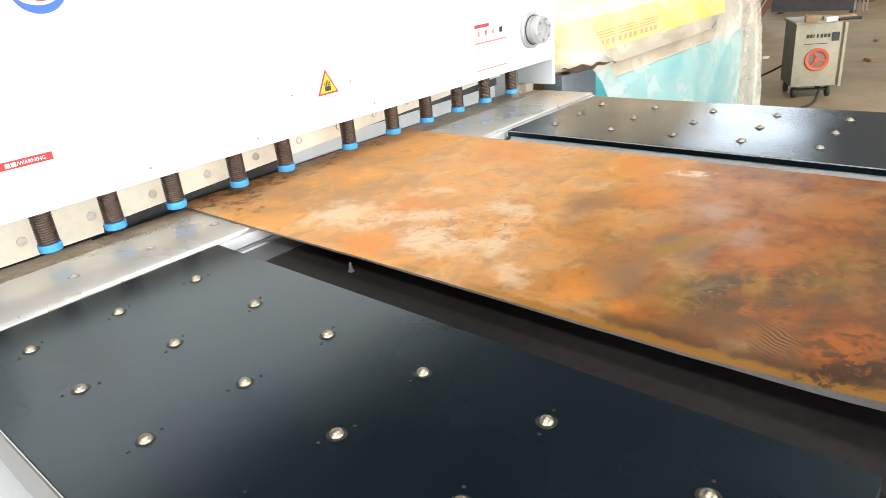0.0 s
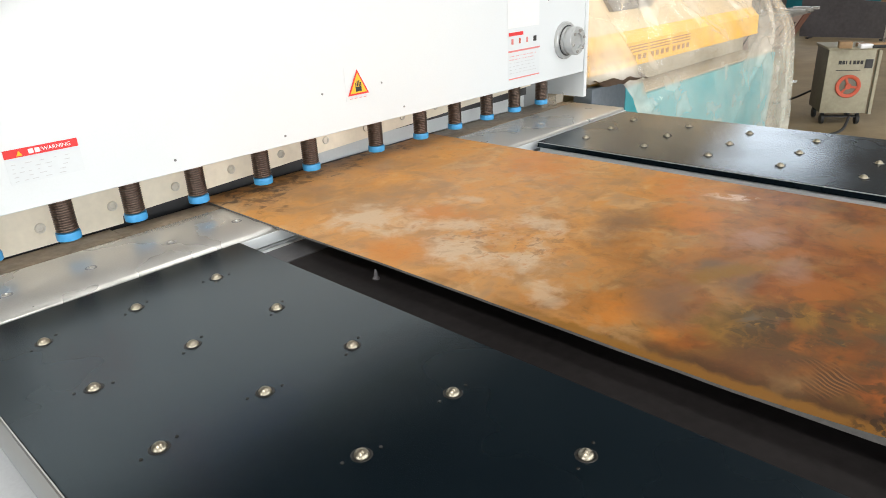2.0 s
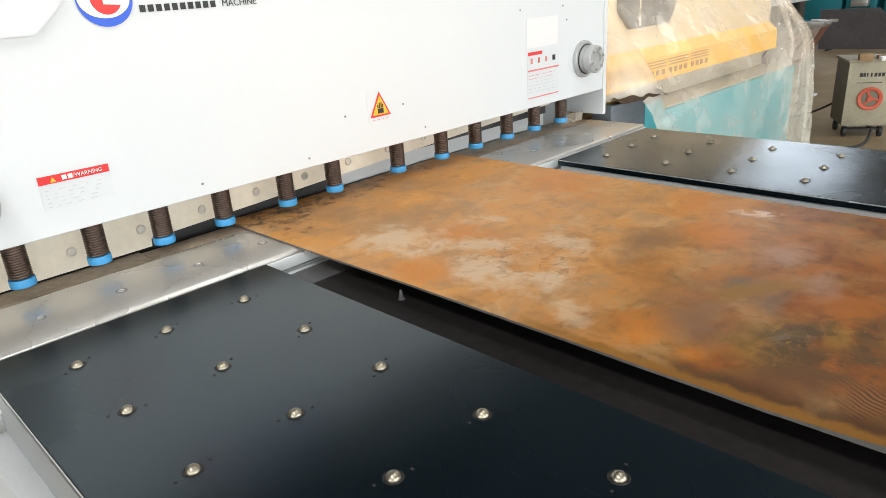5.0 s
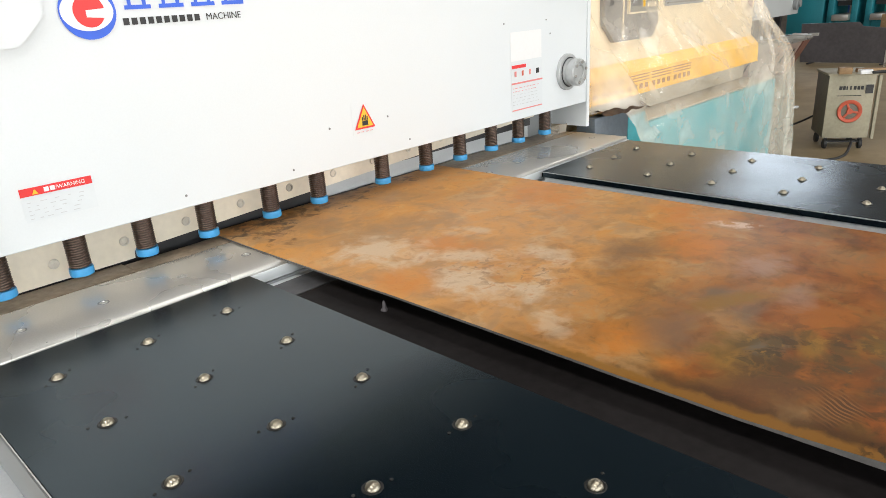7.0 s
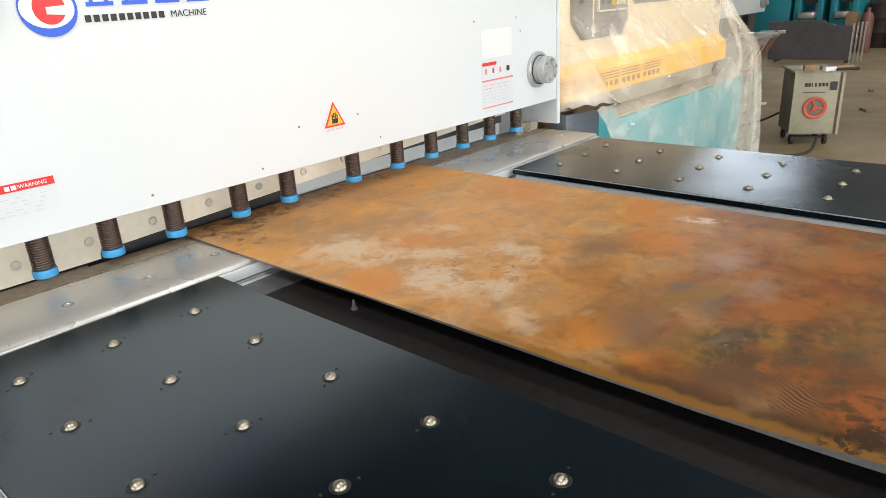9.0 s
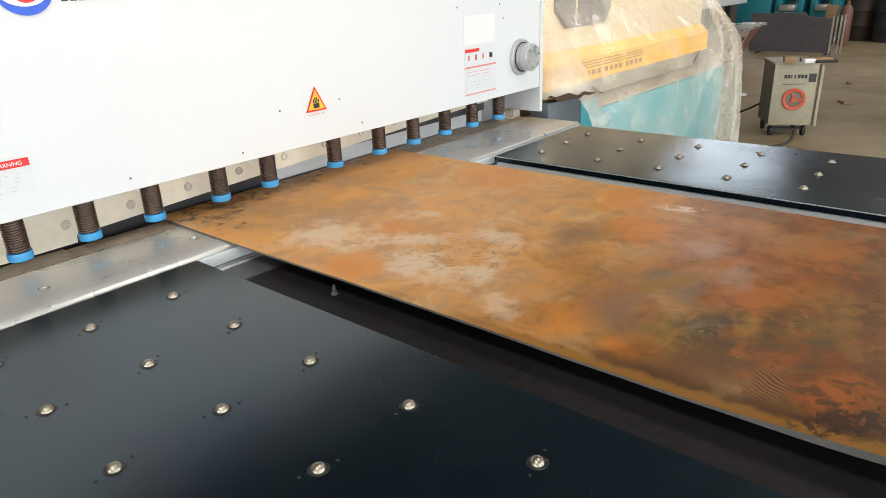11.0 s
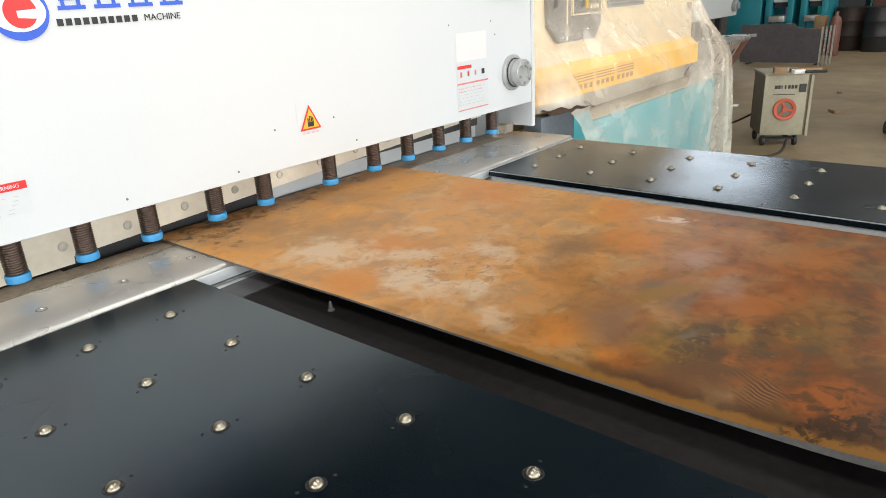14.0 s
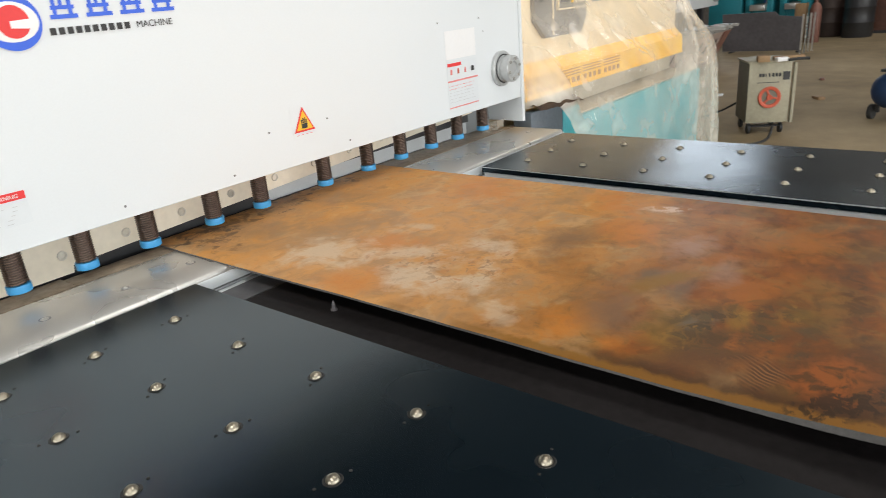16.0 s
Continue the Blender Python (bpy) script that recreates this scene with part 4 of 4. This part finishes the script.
# ---- welding set ----
def welder():
    w = thing("welding_set", "dusty olive welding transformer on small wheels", "welder", pose(6.08, 0.105, 0, 0, 0, -62) @ Matrix.Scale(0.825, 4))
    # local x across the front (to its right), y to the back
    hw, d, z0, z1 = 0.220, 0.50, 0.13, 0.80
    part("case_front", B(-hw, hw, -0.012, 0.0, z0, z1, bevel=0.003), WELDER_PAINT, w)
    # case sides take the front's olive at half tone, their shade painted in
    part("case", B(-hw + 0.004, hw - 0.004, 0.001, d, z0, z1 - 0.012, bevel=0.004), WELDER_SIDE, w)
    part("lid", B(-hw - 0.014, hw + 0.014, -0.02, d + 0.014, z1 - 0.011, z1 + 0.012, bevel=0.004), WELDER_PAINT, w)
    part("edge_strip", B(hw - 0.004 + 0.03, hw + 0.055, -0.02, 0.03, z0 - 0.01, z1 - 0.02), WELDER_PAINT, w)
    bm = bmesh.new()
    lathe(bm, Matrix(), [(0.112, 0.0), (0.120, 0.004), (0.120, 0.016), (0.114, 0.021), (0.095, 0.021), (0.084, 0.016), (0.083, 0.003)], 32)
    dial = part("dial", bm, DIAL_RED, w, "orange-red hand wheel", pose(0.01, -0.013, 0.415, 90))
    part("dish", _disc(0.082, 0.003), WELDER_SIDE, dial, "", pose(0, 0, 0.0035))
    part("hub", _disc(0.030, 0.022), DIAL_RED, dial, "", pose(0, 0, 0.007))
    for k in range(3):
        part("spoke", B(-0.012, 0.012, 0.028, 0.086, 0.008, 0.018, bevel=0.003), DIAL_RED, dial, "", pose(0, 0, 0, 0, 0, 120 * k + 20))
    for k, wd in enumerate((0.03, 0.026, 0.012, 0.016, 0.026, 0.026, 0.026)):
        part("print_bar", B(-0.115 + 0.034 * k, -0.115 + 0.034 * k + wd, -0.0145, -0.0125, 0.640, 0.678), BLACK_PRINT, w)
    part("print_bar", B(-0.13, 0.10, -0.0145, -0.0125, 0.575, 0.582), BLACK_PRINT, w)
    part("switch", B(0.135, 0.205, -0.02, -0.0125, 0.60, 0.69), DARK_STEEL, w)
    for x in (-0.17, 0.17):
        for y in (0.06, 0.42):
            part("bracket", B(x - 0.015, x + 0.015, y - 0.02, y + 0.02, 0.09, z0), DARK_STEEL, w)
            bm = bmesh.new()
            lathe(bm, pose(x - 0.018, y, 0.055, 0, 90), [(0.05, 0.0), (0.055, 0.006), (0.055, 0.030), (0.05, 0.036)], 18)
            part("wheel", bm, RUBBER, w)
    part("axle_plate", B(-0.15, 0.15, 0.03, 0.10, 0.075, 0.09), DARK_STEEL, w)
    return w


def _disc(r, h):
    bm = bmesh.new()
    lathe(bm, Matrix(), [(r, 0), (r, h * 0.7), (r * 0.95, h), (r * 0.3, h)], 28)
    return bm


def loose(name, bm, mat, label, category, at=None, group=""):
    ob = new(name, mesh_of(name, bm, mat))
    if at is not None:
        ob.matrix_basis = at
    return tagged(ob, label, category, group)


def cable(name, pts, r, label):
    ps = [Vector(p) for p in pts]
    fine = []
    for i in range(len(ps) - 1):
        a, b, c, d = ps[max(i - 1, 0)], ps[i], ps[i + 1], ps[min(i + 2, len(ps) - 1)]
        for k in range(8):
            u = k / 8
            fine.append(0.5 * ((2 * b) + (c - a) * u + (2 * a - 5 * b + 4 * c - d) * u * u + (3 * b - a - 3 * c + d) * u ** 3))
    bm = bmesh.new()
    tube(bm, fine + [ps[-1]], r, 8)
    return loose(name, bm, RUBBER, label, "cable")


shear = build_shear()
stickers(shear)
BALL_Y = (0.0, -0.25, -0.50, -0.752, -1.003, -1.255)
ball_table(-0.520, 0.158, -1.42, 0.160, (-0.002, -0.196, -0.384), BALL_Y, "black ball-transfer table beside the rusty sheet", 1, {(-0.002, -1.003): 0.013, (-0.002, -0.752): 0.006})
ball_table(1.500, 2.200, -1.42, 0.140, (1.652, 1.846, 2.044), (0.012, -0.241, -0.488, -0.731, -0.975, -1.22), "black ball-transfer table at the far side of the sheet", 2)
middle_support()
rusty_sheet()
wrapped_machine()
film_wrap()
welder()
cable("welding_cable", [(5.98, 0.02, 0.10), (5.80, 0.02, 0.015), (5.55, 0.10, 0.012), (5.50, 0.30, 0.012), (5.60, 0.62, 0.012), (5.5, 0.9, 0.012)], 0.012, "black rubber welding cable on the floor")
cable("mains_cable", [(6.5, 0.42, 0.25), (6.7, 0.9, 0.015), (6.8, 1.6, 0.012), (6.6, 2.6, 0.012)], 0.010, "black mains cable trailing over the floor")

# far end of the hall
far = thing("far_shear", "white shear with a red-brown table frame", "machine", pose(9.0, 2.20, 0))
part("body", B(-1.8, 1.9, -0.15, 1.2, 0.97, 2.1, bevel=0.01), PALE_GREY, far, "white enamelled front")
part("table", B(-1.8, 1.95, -0.40, 0.25, 0.60, 0.66, bevel=0.005), GROUND_STEEL, far, "worn steel table")
for k in range(9):
    part("hold_down", B(-1.7 + 0.42 * k, -1.62 + 0.42 * k, 0.02, 0.10, 0.66, 0.969), DARK_STEEL, far)
for k in range(3):
    part("arm", B(1.0 + 0.30 * k, 1.06 + 0.30 * k, -0.55, -0.20, 0.661, 0.70), GROUND_STEEL, far)
bm = bmesh.new()
prism(bm, [(-0.38, 0.598), (0.25, 0.598), (0.25, 0.08), (-0.10, 0.08)], "x", 1.60, 1.90)
part("bracket", bm, BROWN_PAINT, far, "red-brown table bracket")
part("base", B(-1.8, 1.55, 0.26, 1.2, 0.0, 0.598), BROWN_PAINT, far)
bm = bmesh.new()
prism(bm, [(-0.36, 0.597), (0.24, 0.597), (0.24, 0.15), (-0.13, 0.15)], "x", -1.8, 1.598)
fp = part("apron", bm, PINKISH, far, "pale pinkish apron with slots")
# dark strips on the apron stand for the shade inside its slots
for k in range(6):
    bm = bmesh.new()
    prism(bm, [(-0.315, 0.50), (-0.325, 0.50), (-0.220, 0.30), (-0.205, 0.30)], "x", 1.38 - 0.35 * k, 1.415 - 0.35 * k)
    part("slot", bm, DARK_STEEL, fp)
bm = bmesh.new()
lathe(bm, pose(1.70, -0.151, 1.12, 90), [(0.09, 0), (0.09, 0.05), (0.05, 0.06), (0.05, 0.09)], 20)
part("flange", bm, GREY_PAINT, far)
stand = thing("steel_plate", "dark grey steel plate standing on a low stand", "plate", pose(13.1, 1.75, 0))
bm = bmesh.new()
prism(bm, [(-0.53, 0.025), (0.82, 0.025), (0.86, 0.695), (-0.06, 0.705), (-0.12, 0.635), (-0.50, 0.60)], "x", -0.02, 0.02)
part("plate", bm, DARK_GREY, stand)
for sy in (-0.5, 0.65):
    part("leg", B(-0.15, 0.15, sy - 0.025, sy + 0.025, 0.0, 0.024, bevel=0.004), DARK_STEEL, stand)
for k in range(4):
    part("upright", B(-0.35 + 0.16 * k, -0.325 + 0.16 * k, -0.60 - 0.03 * k, -0.575 - 0.03 * k, 0.0, 0.66), GROUND_STEEL, stand)


def press(x, y, ram_half, label):
    """A small C-frame press: two cheeks, a white ram between them, a bolster and a cabinet foot."""
    p = thing("power_press", label, "machine", pose(x, y, 0), "presses at the hall's end")
    for s in (-1, 1):
        part("cheek", B(-0.05, 1.0, s * (ram_half + 0.065) - 0.06, s * (ram_half + 0.065) + 0.06, 0.0, 1.66, bevel=0.01), DARK_TEAL, p)
    r = part("ram", B(0.02, 0.5, -ram_half, ram_half, 1.0, 1.64, bevel=0.02), WHITE, p, "white painted ram")
    part("badge", B(0.010, 0.0195, -0.07, 0.07, 1.32, 1.48), DARK_STEEL, r)
    part("die", B(0.05, 0.45, -ram_half * 0.8, ram_half * 0.8, 0.90, 0.998), DARK_STEEL, p)
    part("bolster", B(-0.20, 0.6, -ram_half, ram_half, 0.62, 0.74, bevel=0.01), GROUND_STEEL, p)
    part("pedestal", B(0.0, 0.9, -ram_half, ram_half, 0.0, 0.615), DARK_TEAL, p)
    return p


press(15.4, 2.54, 0.15, "teal press with a white ram at the hall's end")
press(15.4, 1.88, 0.13, "narrow teal press with a white ram at the hall's end")
cab = thing("control_cabinet", "dark teal control cabinet with a small plate", "cabinet", pose(15.35, 3.22, 0))
part("case", B(0.0, 0.6, -0.33, 0.36, 0.0, 1.46, bevel=0.01), DARK_TEAL, cab)
part("label_plate", B(-0.008, -0.001, 0.10, 0.27, 1.14, 1.23), PAPER, cab)
for k in range(3):
    part("signal_lamp", B(0.1, 0.16, -0.12 + 0.10 * k, -0.06 + 0.10 * k, 1.461, 1.53), DARK_STEEL, cab)
low = thing("parts_bench", "low turquoise machine bench near the end wall", "bench", pose(16.3, 1.40, 0))
part("case", B(0, 0.7, -0.3, 0.3, 0.99, 1.30, bevel=0.02), TURQUOISE, low)
part("foot", B(0.05, 0.65, -0.27, 0.27, 0.0, 0.989), DARK_STEEL, low)
win = thing("window_1", "steel-framed window in the grimy end wall", "window", pose(18.98, 1.65, 0), "", "structure")
part("window_frame", B(-0.03, 0.0, -1.0, 1.0, 1.12, 2.4), TURQUOISE, win)
for k in range(3):
    part("pane", B(-0.036, -0.031, -0.92 + 0.63 * k, -0.36 + 0.63 * k, 1.20, 2.32), PANEL_GREY, win)
structure("dado", B(18.93, 18.99, 0.4, 2.62, 0, 1.08), TURQUOISE, "turquoise painted dado below a window", "wall")
structure("column_1", B(18.60, 18.74, 3.22, 3.36, 0, H - 0.01, bevel=0.008), COLUMN_BLUE, "blue painted steel column before the end wall", "column")
board = thing("wall_board", "cream board on the grimy end wall", "board", pose(18.95, 3.05, 0))
part("sheet", B(0, 0.03, -0.15, 0.15, 1.54, 2.5, bevel=0.004), CREAM, board)
part("rail", B(-0.012, -0.001, -0.15, 0.15, 1.56, 1.60), YELLOW_PRINT, board)
bm = bmesh.new()
lathe(bm, Matrix(), [(0.10, 0), (0.11, 0.02), (0.11, 0.62), (0.08, 0.71), (0.035, 0.75), (0.035, 0.82)], 18)
loose("gas_bottle", bm, BROWN_PAINT, "dusty red gas bottle standing on the floor", "gas bottle", pose(14.75, 1.34, 0))
loose("wooden_crate", B(-0.12, 0.12, -0.10, 0.10, 0, 0.74, bevel=0.006), WOOD, "narrow tan wooden crate near the end wall", "crate", pose(14.9, 1.62, 0))
for dx, dy, lab in ((15.7, 0.72, "dark oil drum standing near the end wall"), (16.0, 1.30, "dark brown oil drum beside the crate")):
    bm = bmesh.new()
    lathe(bm, Matrix(), [(0.27, 0), (0.28, 0.02), (0.28, 0.27), (0.29, 0.29), (0.28, 0.31), (0.28, 0.56), (0.29, 0.58), (0.28, 0.60), (0.28, 0.83), (0.285, 0.85), (0.26, 0.845)], 28)
    loose("oil_drum", bm, DARK_STEEL if dy < 1 else DARK_BROWN, lab, "drum", pose(dx, dy, 0), "oil drums")


def compressor():
    c = thing("air_compressor", "dark blue air compressor on small wheels", "compressor", pose(7.20, -0.86, 0, 0, 0, 75) @ Matrix.Scale(0.98, 4))
    bm = bmesh.new()
    lathe(bm, pose(0, -0.40, 0.30, -90), [(0.03, -0.03), (0.12, 0.0), (0.165, 0.06), (0.17, 0.10), (0.17, 0.72), (0.165, 0.76), (0.12, 0.82), (0.03, 0.85)], 28)
    part("tank", bm, COMPRESSOR_BLUE, c, "deep blue air tank")
    part("saddle", B(-0.12, 0.12, -0.28, 0.30, 0.465, 0.49), DARK_STEEL, c)
    bm = bmesh.new()
    lathe(bm, pose(0, 0.02, 0.61, -90), [(0.09, 0.0), (0.11, 0.03), (0.11, 0.24), (0.09, 0.27)], 20)
    part("motor", bm, DARK_STEEL, c)
    part("pump", B(-0.10, 0.10, -0.26, -0.04, 0.49, 0.76, bevel=0.02), DARK_STEEL, c, "finned dark pump head")
    for x in (-0.17, 0.17):
        for y in (-0.25, 0.25):
            bm = bmesh.new()
            lathe(bm, pose(x - 0.02, y, 0.075, 0, 90), [(0.07, 0.0), (0.075, 0.008), (0.075, 0.034), (0.07, 0.042)], 18)
            part("wheel", bm, RUBBER, c)
            part("strut", B(x * 0.7 - 0.015, x * 0.7 + 0.015, y - 0.015, y + 0.015, 0.07, 0.22), DARK_STEEL, c)
    return c


compressor()
# things on top of the welding set
TOPZ = 0.6712
loose("cardboard_box", B(-0.06, 0.06, -0.05, 0.05, 0, 0.055, bevel=0.003), WOOD, "small brown cardboard box on the welding set", "box", pose(6.01, 0.155, TOPZ, 0, 0, 20))
loose("white_packet", B(-0.05, 0.05, -0.03, 0.03, 0, 0.035, bevel=0.004), PAPER, "small white packet on the welding set", "packet", pose(6.03, 0.005, TOPZ, 0, 0, -50))
loose("wooden_block", B(-0.13, 0.13, -0.03, 0.03, 0, 0.03, bevel=0.003), WOOD, "flat wooden block on the welding set", "block", pose(6.21, -0.015, TOPZ, 0, 0, -60))
bm = bmesh.new()
tube(bm, [(-0.09, 0, 0.014), (0, 0.01, 0.014), (0.09, -0.01, 0.014)], 0.013, 8)
loose("electrode_holder", bm, RUBBER, "black electrode holder on the welding set", "tool", pose(6.08, -0.125, TOPZ, 0, 0, -50))
# litter
rng = random.Random(5)
for x, y, sx, sy, mat, nm, lab in ((8.2, 1.15, 0.12, 0.07, PAPER, "paper_scrap", "white scrap of paper on the concrete floor"), (8.9, 1.45, 0.16, 0.10, WOOD, "wood_offcut", "brown wood offcut on the concrete floor"), (7.6, 1.05, 0.05, 0.04, PAPER, "paper_scrap", "small white scrap on the concrete floor"), (8.1, 0.02, 0.13, 0.08, WOOD, "wood_offcut", "short brown wood offcut behind the welding set"), (9.6, 0.25, 0.06, 0.05, BROWN_PAINT, "steel_offcut", "small rusty steel offcut on the floor"), (9.9, -0.7, 0.07, 0.05, PAPER, "paper_scrap", "white scrap of paper near the compressor")):
    loose(nm, B(-sx * 0.6, sx * 0.6, -sy * 0.5, sy * 0.5, 0, 0.012 if mat is PAPER else 0.03, bevel=0.003), mat, lab, "litter", pose(x, y, 0.0, 0, 0, rng.uniform(-40, 40)))
# dark blocks added along the end wall to fill its dark reddish zone
for x, y, w, h, mat, nm, lab in ((16.3, 0.55, 0.9, 1.7, DARK_RED, "steel_cabinet", "dark red cabinet block near the end wall"), (16.6, -0.45, 0.9, 1.3, DARK_STEEL, "machine_block", "dark machine standing near the end wall"), (16.2, -1.5, 1.0, 1.9, DARK_RED, "steel_cabinet", "dark red cabinet block near the end wall"), (16.8, -2.9, 1.4, 1.5, DARK_STEEL, "machine_block", "dark machine standing near the end wall")):
    c = thing(nm, lab, "cabinet", pose(x, y, 0))
    part("case", B(0, 0.9, -w / 2, w / 2, 0.06, h, bevel=0.02), mat, c)
    part("plinth", B(0.04, 0.86, -w / 2 + 0.04, w / 2 - 0.04, 0, 0.059), DARK_STEEL, c)
    for s in (-1, 1):
        part("door", B(-0.018, -0.001, s * w / 4 - w / 4 + 0.015, s * w / 4 + w / 4 - 0.015, 0.12, h - 0.06, bevel=0.004), mat, c)


def motions():
    """Nothing in the place moves while the camera is carried."""
    return None


motions()
